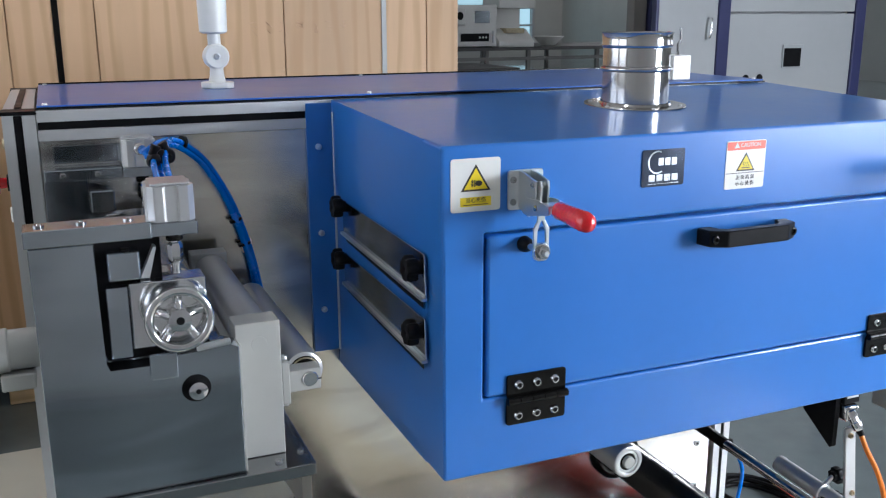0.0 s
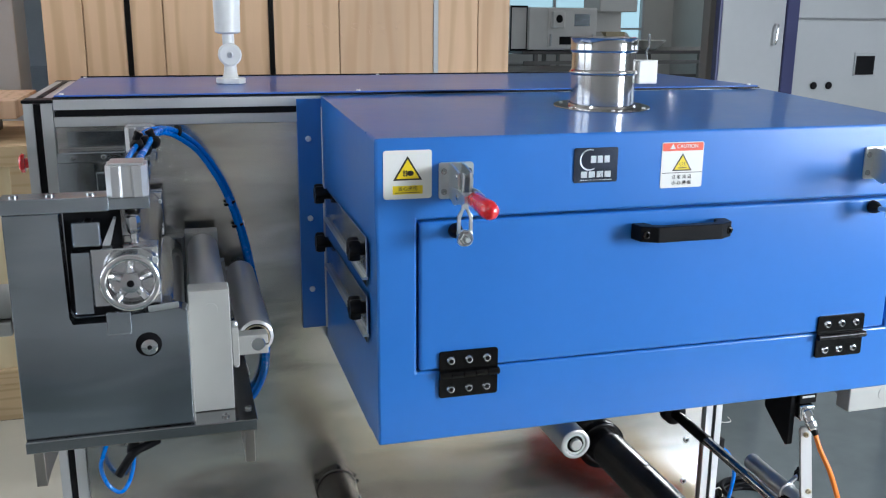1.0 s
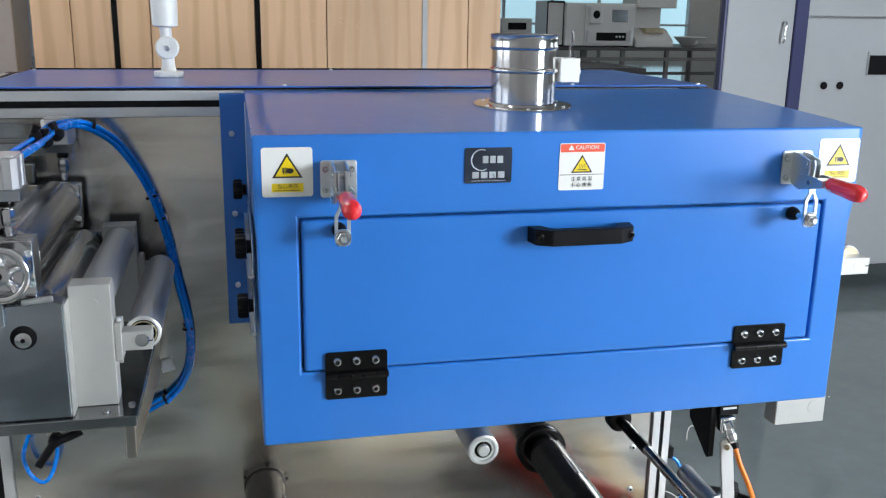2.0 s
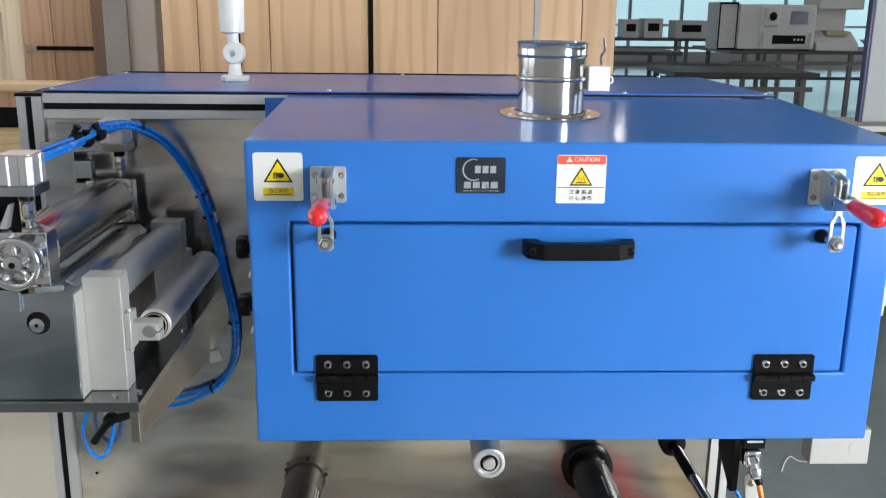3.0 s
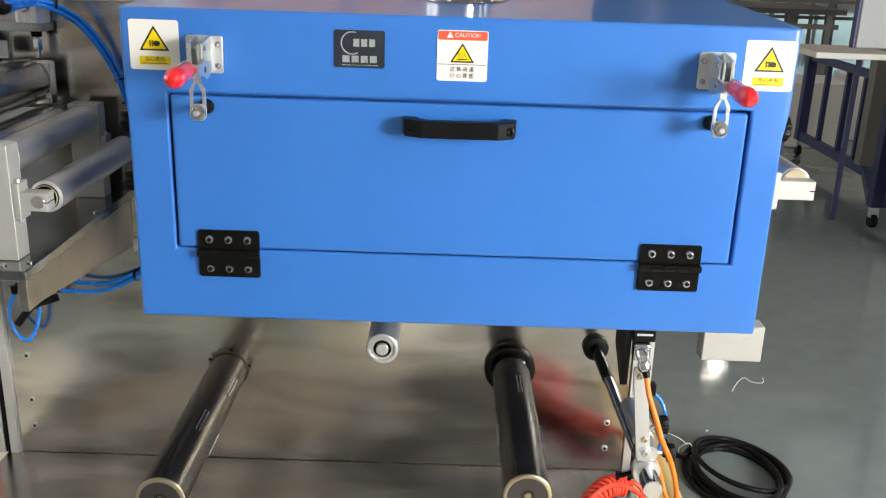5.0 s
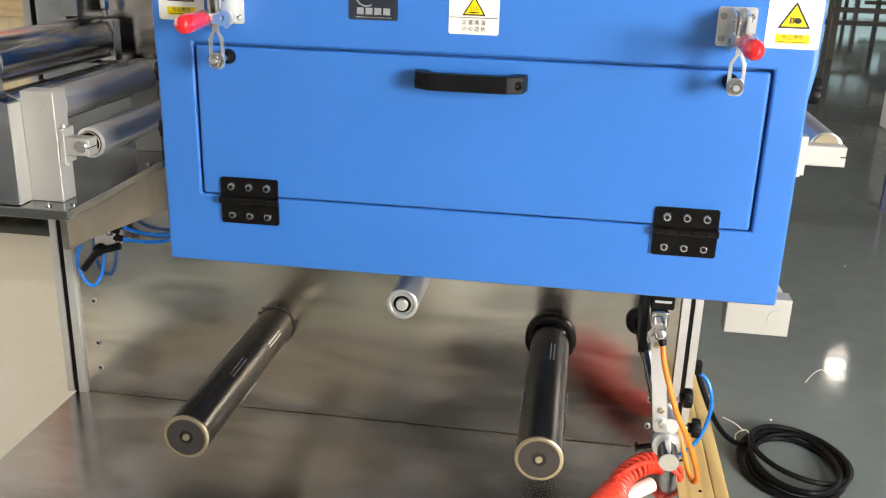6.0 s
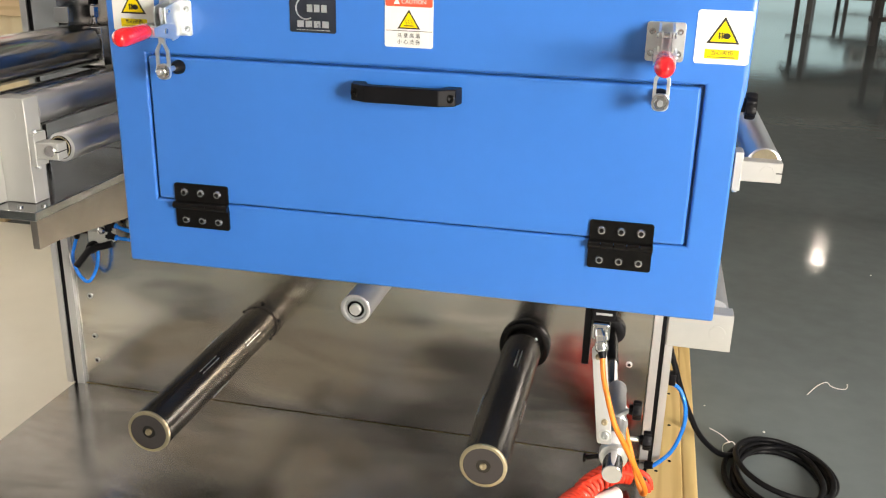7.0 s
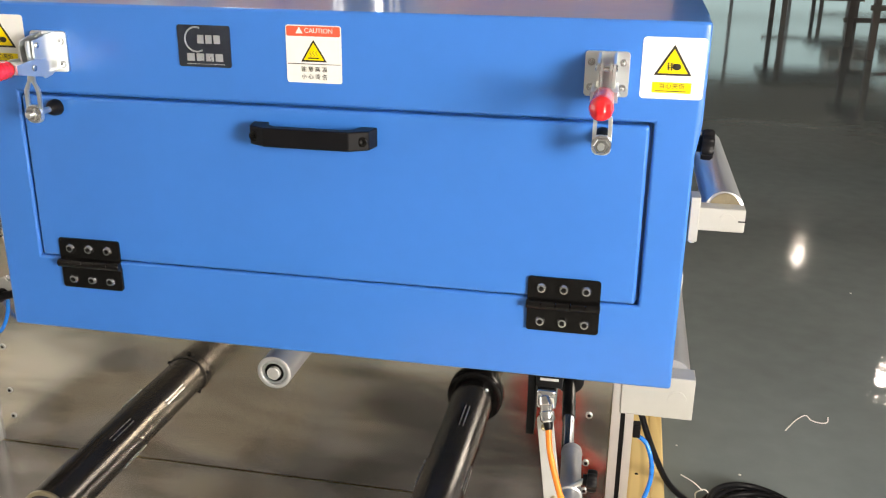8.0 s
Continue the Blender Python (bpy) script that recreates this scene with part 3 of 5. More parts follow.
def oven_door():
    bm = bmesh.new()
    xs, zs = cuts([DX0, DX1], 0.05), cuts([DZ0, DZ1], 0.035)
    vs = {(i, k, y): bm.verts.new((x, y, z)) for i, x in enumerate(xs) for k, z in enumerate(zs) for y in (-0.001, 0.017)}
    nx, nz = len(xs), len(zs)
    for y in (-0.001, 0.017):
        for i in range(nx - 1):
            for k in range(nz - 1):
                bm.faces.new((vs[i, k, y], vs[i + 1, k, y], vs[i + 1, k + 1, y], vs[i, k + 1, y]))
    loop = [(i, 0) for i in range(nx)] + [(nx - 1, k) for k in range(1, nz)] + [(i, nz - 1) for i in range(nx - 2, -1, -1)] + [(0, k) for k in range(nz - 2, 0, -1)]
    for a, b in zip(loop, loop[1:] + loop[:1]):
        bm.faces.new((vs[(*a, -0.001)], vs[(*b, -0.001)], vs[(*b, 0.017)], vs[(*a, 0.017)]))
    bmesh.ops.recalc_face_normals(bm, faces=bm.faces)
    sharp = [e for e in bm.edges if e.calc_face_angle() > 1.2 and all(p.co.y < 0 for p in e.verts)]
    corner = [e for e in bm.edges if e.calc_face_angle() > 1.2 and abs(e.verts[0].co.y - e.verts[1].co.y) > 0.01]
    bmesh.ops.bevel(bm, geom=sharp + corner, offset=0.004, segments=3, profile=0.5, affect="EDGES")
    return bm


oven = thing("drying_oven", (0.45, 0.2, OZ0), "glossy blue sheet-steel drying oven bolted to the front plate, door shut", "oven")
part("body", oven_body(), BLUE, oven)
door = part("door", oven_door(), BLUE, oven, "flush blue flap door, shut")


def hinge(x0, x1, z0, z1, root):
    zm = (z0 + z1) / 2 + 0.001
    h = part("hinge", prism(rounded(x0, x1, zm + 0.0015, z1, 0.004), "y", -0.0045, -0.0012, 0.0006), BLACK_METAL, root, "black six-hole butt hinge")
    part("leaf", prism(rounded(x0, x1, z0, zm - 0.0015, 0.004), "y", -0.0045, -0.0002, 0.0006), BLACK_METAL, h)
    bm = bmesh.new()
    n = 5
    for k in range(n):
        a, b = x0 - 0.001 + (x1 - x0 + 0.002) * k / n, x0 - 0.001 + (x1 - x0 + 0.002) * (k + 1) / n
        cyl((a + 0.0004, -0.0082, zm), (b - 0.0004, -0.0082, zm), 0.0056, 0.0006, 16, bm)
    part("knuckle", bm, BLACK_METAL, h)
    for k in range(3):
        for zz in (z1 - 0.014, z0 + 0.013):
            bx = x0 + 0.017 + k * (x1 - x0 - 0.034) / 2
            b = part("bolt", lathe((bx, -0.0045, zz), (0, -1, 0), [(0, 0.0062), (0.0012, 0.0063), (0.0034, 0.0050), (0.0038, 0.0034), (0.0014, 0.0031)], 20), BOLT, h, smooth=30)
            part("socket", lathe((bx, -0.0062, zz), (0, -1, 0), [(0, 0.0030), (0.0006, 0.0030)], 6), BLACK_METAL, b)
    return h


hinge(0.088, 0.176, 0.7055, 0.776, oven)
hinge(0.7195, 0.8075, 0.7055, 0.776, oven)

HX0, HX1, HZ = 0.377, 0.533, 0.936
bow = [(HX0, -0.004), (HX0 + 0.004, -0.028), (HX0 + 0.026, -0.040), (HX1 - 0.026, -0.040), (HX1 - 0.004, -0.028), (HX1, -0.004), (HX1 - 0.02, -0.004), (HX1 - 0.024, -0.022), (HX1 - 0.034, -0.028), (HX0 + 0.034, -0.028), (HX0 + 0.024, -0.022), (HX0 + 0.02, -0.004)]
part("grip", prism(bow, "z", HZ - 0.011, HZ + 0.012, 0.0015), BLACK, door, "black moulded grip")
for bx in (HX0 + 0.011, HX1 - 0.011):
    part("bolt", bolt((bx, -0.030, HZ), (0, -1, 0), 0.006, 0.004), BLACK_METAL, door)


def toggle_latch(cx, flip, root):
    """Push-pull toggle clamp: folded base plate, side cheeks, lever with a red grip, a slotted arm and a rubber-tipped spindle."""
    z0, z1 = 0.997, 1.047
    s = flip
    xa, xb = sorted((cx - s * 0.024, cx + s * 0.025))
    base = part("latch", prism(rounded(xa, xb, z0, z1, 0.004), "y", -0.0036, -0.0006, 0.0005), ZINC, root, "zinc-plated toggle clamp with a red grip")
    for px in (xa + 0.007, xb - 0.007):
        for pz in (z0 + 0.010, z1 - 0.012):
            part("screw", lathe((px, -0.0036, pz), (0, -1, 0), [(0, 0.0044), (0.0018, 0.004), (0.002, 0.0018), (0.001, 0.0004)], 12), BOLT, base)
    for k in (-1, 1):
        cheek = [(-0.0036, z0 + 0.004), (-0.0036, z1 - 0.001), (-0.020, z1 - 0.002), (-0.047, z1 - 0.008), (-0.047, z1 - 0.026), (-0.040, z0 + 0.008), (-0.030, z0 - 0.004), (-0.018, z0 - 0.002)]
        part("cheek", prism(cheek, "x", cx + k * 0.0085 - 0.0013, cx + k * 0.0085 + 0.0013), ZINC, base, smooth=10)
    for py, pz in ((-0.041, z1 - 0.013), (-0.034, z0 + 0.006)):
        part("pivot_pin", cyl((cx - 0.0118, py, pz), (cx + 0.0118, py, pz), 0.0036, 0.0008, 14), BOLT, base)
    link = [(-0.030, z1 - 0.018), (-0.036, z1 - 0.009), (-0.052, z1 - 0.007), (-0.055, z1 - 0.014), (-0.052, 1.010), (-0.046, 1.008)]
    for k in (-1, 1):
        part("link", prism(link, "x", cx + k * 0.0048 - 0.0012, cx + k * 0.0048 + 0.0012), ZINC, base, smooth=10)
    saddle = [(-0.026, 1.004), (-0.030, 1.017), (-0.060, 1.019), (-0.088, 1.016), (-0.088, 1.006), (-0.060, 1.000), (-0.036, 0.996)]
    for k in (-1, 1):
        part("lever", prism(saddle, "x", cx + k * 0.0125 - 0.0013, cx + k * 0.0125 + 0.0013), ZINC, base, smooth=10)
        part("rivet", lathe((cx + k * 0.0138, -0.056, 1.009), (k, 0, 0), [(0, 0.0042), (0.0012, 0.0038), (0.0016, 0.002)], 14), BOLT, base)
    part("lever_web", box(cx - 0.0112, cx + 0.0112, -0.086, -0.064, 1.0145, 1.0165, 0.0004), ZINC, base)
    part("grip", lathe((cx, -0.0865, 1.0115), (0, -1, -0.04), [(0, 0.0094), (0.003, 0.0108), (0.018, 0.0107), (0.042, 0.0119), (0.058, 0.0124), (0.067, 0.0105), (0.0725, 0.006), (0.0735, 0.001)], 24), RED, base, "glossy red vinyl grip")
    neck = [(cx - 0.0042, 1.003), (cx + 0.0042, 1.003), (cx + 0.0048, 0.990), (cx - 0.0048, 0.990)]
    part("arm_neck", prism(neck, "y", -0.047, -0.0435), ZINC, base, smooth=10)
    for k in (-1, 1):
        strap = [(cx + k * 0.0008, 0.991), (cx + k * 0.0048, 0.991), (cx + k * 0.0105, 0.981), (cx + k * 0.0105, 0.955), (cx + k * 0.0062, 0.955), (cx + k * 0.0062, 0.979)]
        part("arm", prism(strap, "y", -0.048, -0.0442, 0.0003), ZINC, base, smooth=10)
    part("arm_end", prism(rounded(cx - 0.0108, cx + 0.0108, 0.9405, 0.9625, 0.0075), "y", -0.0492, -0.0442, 0.0006), ZINC, base, smooth=20)
    part("washer", lathe((cx, -0.0492, 0.952), (0, -1, 0), [(0, 0.0112), (0.0014, 0.0108)], 24), CHROME, base)
    part("nut", lathe((cx, -0.0507, 0.952), (0, -1, 0), [(0, 0.0086), (0.005, 0.0086), (0.006, 0.0076)], 6), BOLT, base, smooth=10)
    part("spindle", cyl((cx, -0.062, 0.952), (cx, -0.014, 0.952), 0.0038, 0.0006, 14), ZINC, base)
    part("rubber_tip", lathe((cx, -0.001, 0.952), (0, -1, 0), [(0, 0.0085), (0.002, 0.0105), (0.010, 0.0095), (0.016, 0.006), (0.018, 0.004)], 18), BLACK, base, "black rubber tip")
    return base


toggle_latch(0.110, 1, oven)
toggle_latch(0.797, -1, oven)


# ---- labels on the oven ----
def sheet(x0, x1, z0, z1, r, off, thick=0.0006):
    return prism(rounded(x0, x1, z0, z1, r), "y", -off - thick, -off)


def tri(cx, z0, w, h, off, thick=0.0003):
    return prism([(cx - w / 2, z0), (cx + w / 2, z0), (cx, z0 + h)], "y", -off - thick, -off)


def face_text(name, body, cx, cz, size, off, material, parent):
    ob = letters(name, body, size, pose(cx, 0, cz, 90, 0, 0), material, parent)
    for v in ob.data.vertices:
        v.co.y -= off
    return ob


def pinch_label(x0, z1, w, h, root):
    z0 = z1 - h
    cx = x0 + w / 2
    s = part("warning_label", sheet(x0, x0 + w, z0, z1, 0.004, 0.0002), LABEL, root, "white warning sticker with a yellow triangle")
    part("triangle_edge", tri(cx, z0 + h * 0.385, w * 0.60, h * 0.50, 0.0009), INK, s)
    part("triangle", tri(cx, z0 + h * 0.42, w * 0.475, h * 0.395, 0.0012), YELLOW, s)
    blob = prism([(cx + w * (0.055 + 0.07 * math.cos(a * 0.4)), z0 + h * (0.53 + 0.055 * math.sin(a * 0.4))) for a in range(16)], "y", -0.0018, -0.0015)
    part("pictogram", blob, INK, s)
    for k in range(4):
        part("pictogram_bar", box(cx - w * 0.10, cx + w * 0.04, -0.0018, -0.0015, z0 + h * (0.488 + 0.027 * k), z0 + h * (0.5 + 0.027 * k)), INK, s)
    for k in range(2):
        part("pictogram_bar", box(cx - w * (0.085 - 0.05 * k), cx - w * (0.068 - 0.05 * k), -0.0018, -0.0015, z0 + h * 0.465, z0 + h * 0.60), INK, s)
    part("caption_bar", sheet(cx - w * 0.31, cx + w * 0.31, z0 + h * 0.10, z0 + h * 0.275, 0.0008, 0.0009, 0.0003), YELLOW, s)
    face_text("caption", "当心夹伤", cx, z0 + h * 0.212, h * 0.105, 0.0014, INK, s)
    part("small_print", box(cx - w * 0.26, cx + w * 0.24, -0.0016, -0.0013, z0 + h * 0.125, z0 + h * 0.138), INK, s, "fine print line")
    return s


pinch_label(0.0095, 1.0650, 0.067, 0.066, oven)
pinch_label(0.8335, 1.0640, 0.068, 0.067, oven)


def heat_label(x0, z1, w, h, root):
    z0 = z1 - h
    cx = x0 + w / 2
    s = part("caution_label", sheet(x0, x0 + w, z0, z1, 0.003, 0.0002), LABEL, root, "white and red high-temperature caution sticker")
    part("header", sheet(x0 + 0.0012, x0 + w - 0.0012, z0 + h * 0.81, z1 - 0.0012, 0.002, 0.0009, 0.0003), RED_INK, s)
    part("header_triangle", tri(x0 + w * 0.25, z0 + h * 0.855, w * 0.13, h * 0.115, 0.0013), LABEL, s)
    face_text("header_word", "CAUTION", cx + w * 0.10, z0 + h * 0.905, h * 0.115, 0.0014, LABEL, s)
    part("triangle_edge", tri(cx, z0 + h * 0.37, w * 0.47, h * 0.385, 0.0009), INK, s)
    part("triangle", tri(cx, z0 + h * 0.40, w * 0.37, h * 0.30, 0.0012), YELLOW, s)
    for k in range(3):
        part("heat_wave", sweep([(cx + (k - 1) * w * 0.055, -0.0016, z0 + h * 0.46), (cx + (k - 1) * w * 0.055 + 0.001, -0.0016, z0 + h * 0.49), (cx + (k - 1) * w * 0.055 - 0.001, -0.0016, z0 + h * 0.52), (cx + (k - 1) * w * 0.055, -0.0016, z0 + h * 0.56)], 0.0004, 4, 2), INK, s)
    part("heat_base", box(cx - w * 0.10, cx + w * 0.10, -0.0018, -0.0015, z0 + h * 0.425, z0 + h * 0.445), INK, s)
    part("rule", box(x0 + 0.0015, x0 + w - 0.0015, -0.0012, -0.0009, z0 + h * 0.325, z0 + h * 0.337), INK, s)
    face_text("caption", "注 意 高 温", cx, z0 + h * 0.235, h * 0.10, 0.0012, INK, s)
    face_text("caption", "小 心 烫 伤", cx, z0 + h * 0.105, h * 0.10, 0.0012, INK, s)
    return s


heat_label(0.4215, 1.0640, 0.068, 0.067, oven)

plate_tag = part("nameplate", sheet(0.284, 0.3515, 1.0105, 1.0600, 0.003, 0.0002, 0.0012), NAMEPLATE, oven, "dark mirror-finished metal nameplate")
arc = [(0.308 + 0.0145 * math.cos(radians(a)), -0.0016, 1.043 + 0.0145 * math.sin(radians(a))) for a in range(70, 301, 23)]
part("emblem", sweep(arc, 0.0011, 5, 3), SILVER_INK, plate_tag, "silver crescent emblem")
for k in range(3):
    part("emblem_bar", box(0.3095 + k * 0.0105, 0.3175 + k * 0.0105, -0.0019, -0.0014, 1.0385, 1.0485), SILVER_INK, plate_tag)
for k in range(4):
    part("emblem_bar", box(0.295 + k * 0.0122, 0.3045 + k * 0.0122, -0.0019, -0.0014, 1.0175, 1.0265), SILVER_INK, plate_tag)
part("emblem_line", box(0.294, 0.343, -0.0018, -0.0014, 1.0135, 1.0145), SILVER_INK, plate_tag)

# mounting flange, slot covers with knobs on the end wall
flange = part("flange", box(-0.046, -0.0005, 0.4665, 0.4745, 0.667, 1.095, 0.001), BLUE, oven, "blue mounting flange with screws")
for z in (1.024, 0.878, 0.743):
    part("screw", bolt((-0.027, 0.4665, z), (0, -1, 0), 0.0052, 0.004), ZINC, flange)
part("weld_bead", cyl((-0.0015, 0.464, 0.667), (-0.0015, 0.464, 1.08), 0.002, 0, 8), ALU, oven, "pale sealant bead")
for za, zb in (((0.884, 0.939), (0.936, 0.921)), ((0.799, 0.852), (0.852, 0.836))):
    c = part("slot_cover", prism([(0.045, za[0] - 0.004), (0.405, za[0] + 0.008), (0.410, za[1] + 0.004), (0.05, za[1] - 0.002)], "x", -0.0065, -0.0035, 0.0006), STEEL_DARK, oven, "grey steel slot cover strip")
    part("lip", prism([(0.045, za[0] - 0.008), (0.405, za[0] + 0.004), (0.405, za[0] + 0.008), (0.045, za[0] - 0.004)], "x", -0.012, -0.004), ZINC, c)
    part("slot", prism([(0.06, za[0] - 0.022), (0.40, za[0] - 0.008), (0.40, za[0] + 0.006), (0.06, za[0] - 0.006)], "x", -0.0038, -0.0032), BLACK, c, "dark slot opening")
    for ky, kz in ((0.063, za[1] - 0.022), (0.392, za[1] - 0.003)):
        part("knob", lobed_knob((-0.0065, ky, kz), (-1, 0, 0), 0.0165, 0.022), BLACK, c, "black lobed plastic knob")
part("knob", lobed_knob((OW + 0.0035, 0.05, 0.938), (1, 0, 0), 0.017, 0.02), BLACK, oven, "black lobed plastic knob")
fix(oven)

# ---- exhaust duct on the oven ----
PX, PY, PZ = 0.448, 0.262, OZ1 + 0.0105
duct = thing("exhaust_duct", (PX, PY, PZ), "short polished stainless exhaust duct with rolled beads", "duct")
part("tube", lathe((PX, PY, PZ), (0, 0, 1), [(0.0, 0.0535), (0.0534, 0.0535), (0.0552, 0.0565), (0.058, 0.0575), (0.0607, 0.0565), (0.0626, 0.0535), (0.0902, 0.0535), (0.092, 0.0555), (0.0957, 0.0565), (0.0984, 0.0555), (0.1122, 0.056), (0.1141, 0.057), (0.115, 0.0555), (0.1122, 0.054), (0.0092, 0.0515)], 56, cap=False), INOX, duct)
part("inside", lathe((PX, PY, PZ + 0.004), (0, 0, 1), [(0, 0.051), (0.002, 0.051)], 40), BLACK, duct, "dark inside of the duct")
part("collar", lathe((PX, PY, PZ), (0, -0.04, 1), [(0.0008, 0.082), (0.002, 0.0815), (0.0024, 0.058), (0.006, 0.0565)], 56, cap=False), INOX, duct, "flat flange ring")
for k in range(6):
    a = radians(60 * k + 20)
    part("rivet", lathe((PX + 0.072 * math.cos(a), PY + 0.072 * math.sin(a), PZ + 0.002 + 0.0029 * math.sin(a)), (0, 0, 1), [(0, 0.0035), (0.0015, 0.003), (0.002, 0.001)], 10), ZINC, duct)
fix(duct)
jb = thing("damper_box", (0.518, 0.259, 1.13), "small white box clipped beside the duct, wire twisted above", "box")
part("shell", box(0.5045, 0.539, 0.241, 0.277, 1.130, 1.169, 0.0015), WHITE, jb)
part("wire", sweep([(0.5280, 0.2620, 1.1690), (0.5270, 0.2620, 1.1850), (0.5320, 0.2620, 1.1930), (0.5310, 0.2630, 1.2120)], 0.002, 6, 5), BOLT, jb)
part("tie", sweep([(0.5390, 0.2670, 1.1470), (0.5460, 0.2650, 1.1520), (0.5480, 0.2650, 1.1430), (0.5390, 0.2630, 1.1390)], 0.0012, 6, 4), WHITE, jb)
fix(jb)


# ---- coating head: side plates, rollers, cylinders, handwheel ----
head = thing("coating_head", (-0.32, 0.24, 0.685), "roller coating head of ground steel with polished rollers and handwheel", "machine")
side = [(-0.463, 0.7015), (-0.252, 0.7015), (-0.252, 0.862), (-0.272, 0.868), (-0.272, 0.874), (-0.285, 0.874), (-0.285, 0.862), (-0.326, 0.862), (-0.326, 0.852), (-0.394, 0.852), (-0.398, 0.862), (-0.398, 0.9985), (-0.463, 0.9985)]
front_plate = part("side_plate", prism(side, "y", 0.012, 0.0455, 0.0012), STEEL_DARK, head, "ground steel side plate with an open slot")
part("end_strip", box(-0.2518, -0.2495, 0.0135, 0.0455, 0.7025, 0.8605, 0.0006), CREAM, front_plate, "pale machined end face")
back_side = [(-0.447, 0.7015), (-0.252, 0.7015), (-0.252, 0.862), (-0.388, 0.862), (-0.388, 0.9985), (-0.447, 0.9985)]
part("side_plate", prism(back_side, "y", 0.438, 0.4735, 0.001), STEEL_DARK, head)
part("base_plate", box(-0.463, -0.168, 0.004, 0.4735, 0.685, 0.701, 0.0012), BASE_STEEL, head)
for gx in (-0.456, -0.186):
    part("gusset", prism([(0.012, 0.634), (0.06, 0.634), (0.4735, 0.585), (0.4735, 0.6845), (0.012, 0.6845)], "x", gx, gx + 0.013, 0.0008), GUSSET, head)
for gx, gy in ((-0.21, 0.012), (-0.178, 0.03), (-0.178, 0.3), (-0.178, 0.44)):
    part("screw", bolt((gx, gy + 0.012, 0.701), (0, 0, 1), 0.005, 0.003), BOLT, head)
bar = part("cross_bar", box(-0.466, -0.338, 0.008, 0.052, 0.9995, 1.018, 0.0012), STEEL_DARK, head)
for bx in (-0.45, -0.408, -0.36):
    part("screw", bolt((bx, 0.030, 1.018), (0, 0, 1), 0.0055, 0.0022), BOLT, bar)
back_bar = part("cross_bar", box(-0.445, -0.338, 0.428, 0.4735, 0.9995, 1.016, 0.0012), STEEL_DARK, head)
for bx in (-0.42, -0.372):
    part("screw", bolt((bx, 0.428, 1.008), (0, -1, 0), 0.0045, 0.002), BOLT, back_bar)
part("cover_strip", box(-0.43, -0.30, 0.4705, 0.4745, 1.020, 1.046, 0.0005, 1), STEEL_DARK, head, "dark steel cover strip")


def air_cylinder(x0, x1, y0, y1, z0, z1, root):
    """Compact pneumatic cylinder: square body with rounded, grooved flanks, a dark foot and a piston rod."""
    w = (x1 - x0)
    out = []
    for k in range(4):
        cx, cy = (x0 + x1) / 2, (y0 + y1) / 2
        a = radians(90 * k)
        for u, v in ((-0.5, -0.36), (-0.36, -0.5), (-0.16, -0.5), (-0.13, -0.45), (0.13, -0.45), (0.16, -0.5), (0.36, -0.5)):
            out.append((cx + w * (u * math.cos(a) - v * math.sin(a)), cy + (y1 - y0) * (u * math.sin(a) + v * math.cos(a))))
    c = part("air_cylinder", prism(out, "z", z0, z1, 0.0008), ROLL_MATT, root, "silver compact air cylinder")
    part("lid", box(x0 + 0.004, x1 - 0.004, y0 + 0.004, y1 - 0.004, z1 + 0.0002, z1 + 0.003, 0.001), ALU, c)
    part("foot", box(x0 - 0.001, x1 + 0.001, y0 - 0.001, y1 + 0.001, z0 - 0.015, z0 - 0.0005, 0.001), STEEL_DARK, c)
    mx, my = (x0 + x1) / 2 + 0.003, (y0 + y1) / 2
    part("rod", cyl((mx, my, z0 - 0.065), (mx, my, z0 - 0.016), 0.005, 0.001, 16), CHROME, c)
    part("lock_nut", cyl((mx, my, z0 - 0.026), (mx, my, z0 - 0.016), 0.0095, 0.001, 20), BLACK_METAL, c)
    part("coupling", lathe((mx, my, z0 - 0.052), (0, 0, 1), [(0, 0.007), (0.003, 0.0085), (0.02, 0.0085), (0.024, 0.006)], 6), CHROME, c)
    return c


air_cylinder(-0.340, -0.290, 0.010, 0.064, 1.0155, 1.055, head)
air_cylinder(-0.336, -0.288, 0.420, 0.4665, 1.016, 1.056, head)


def roller(x, z, r, y0, y1, root, material=ROLL, name="roller", label="", journal=0.01):
    c = part(name, lathe((x, y0, z), (0, 1, 0), [(0, r * 0.45), (0.0005, r - 0.003), (0.0025, r), (y1 - y0 - 0.0025, r), (y1 - y0 - 0.0005, r - 0.003), (y1 - y0, r * 0.45)], 48), material, root, label)
    part("journal", cyl((x, y0 - 0.03, z), (x, y1 + 0.02, z), journal, 0.001, 20), CHROME, c)
    return c


roller(-0.325, 0.914, 0.0415, 0.062, 0.416, head, ROLL, "knife_roller", "large satin-ground steel roller")
roller(-0.293, 0.8325, 0.0375, 0.060, 0.428, head, CHROME, "coating_roller", "chromed lower roller")
roller(-0.222, 0.849, 0.0255, 0.085, 0.405, head, ROLL_MATT, "guide_roller", "grey anodised guide roller")
low_roller = roller(-0.160, 0.793, 0.0245, 0.078, 0.425, head, ROLL_MATT, "guide_roller", "grey anodised guide roller")
part("bearing", lathe((-0.160, 0.0768, 0.793), (0, 1, 0), [(0, 0.0105), (0, 0.0195), (0.0012, 0.0200)], 28, cap=False), BLACK_METAL, low_roller, "dark bearing in the roller end")
part("bearing_ring", ring((-0.160, 0.0768, 0.793), (0, 1, 0), 0.0178, 0.0012, 32, 8), BRASS, low_roller)
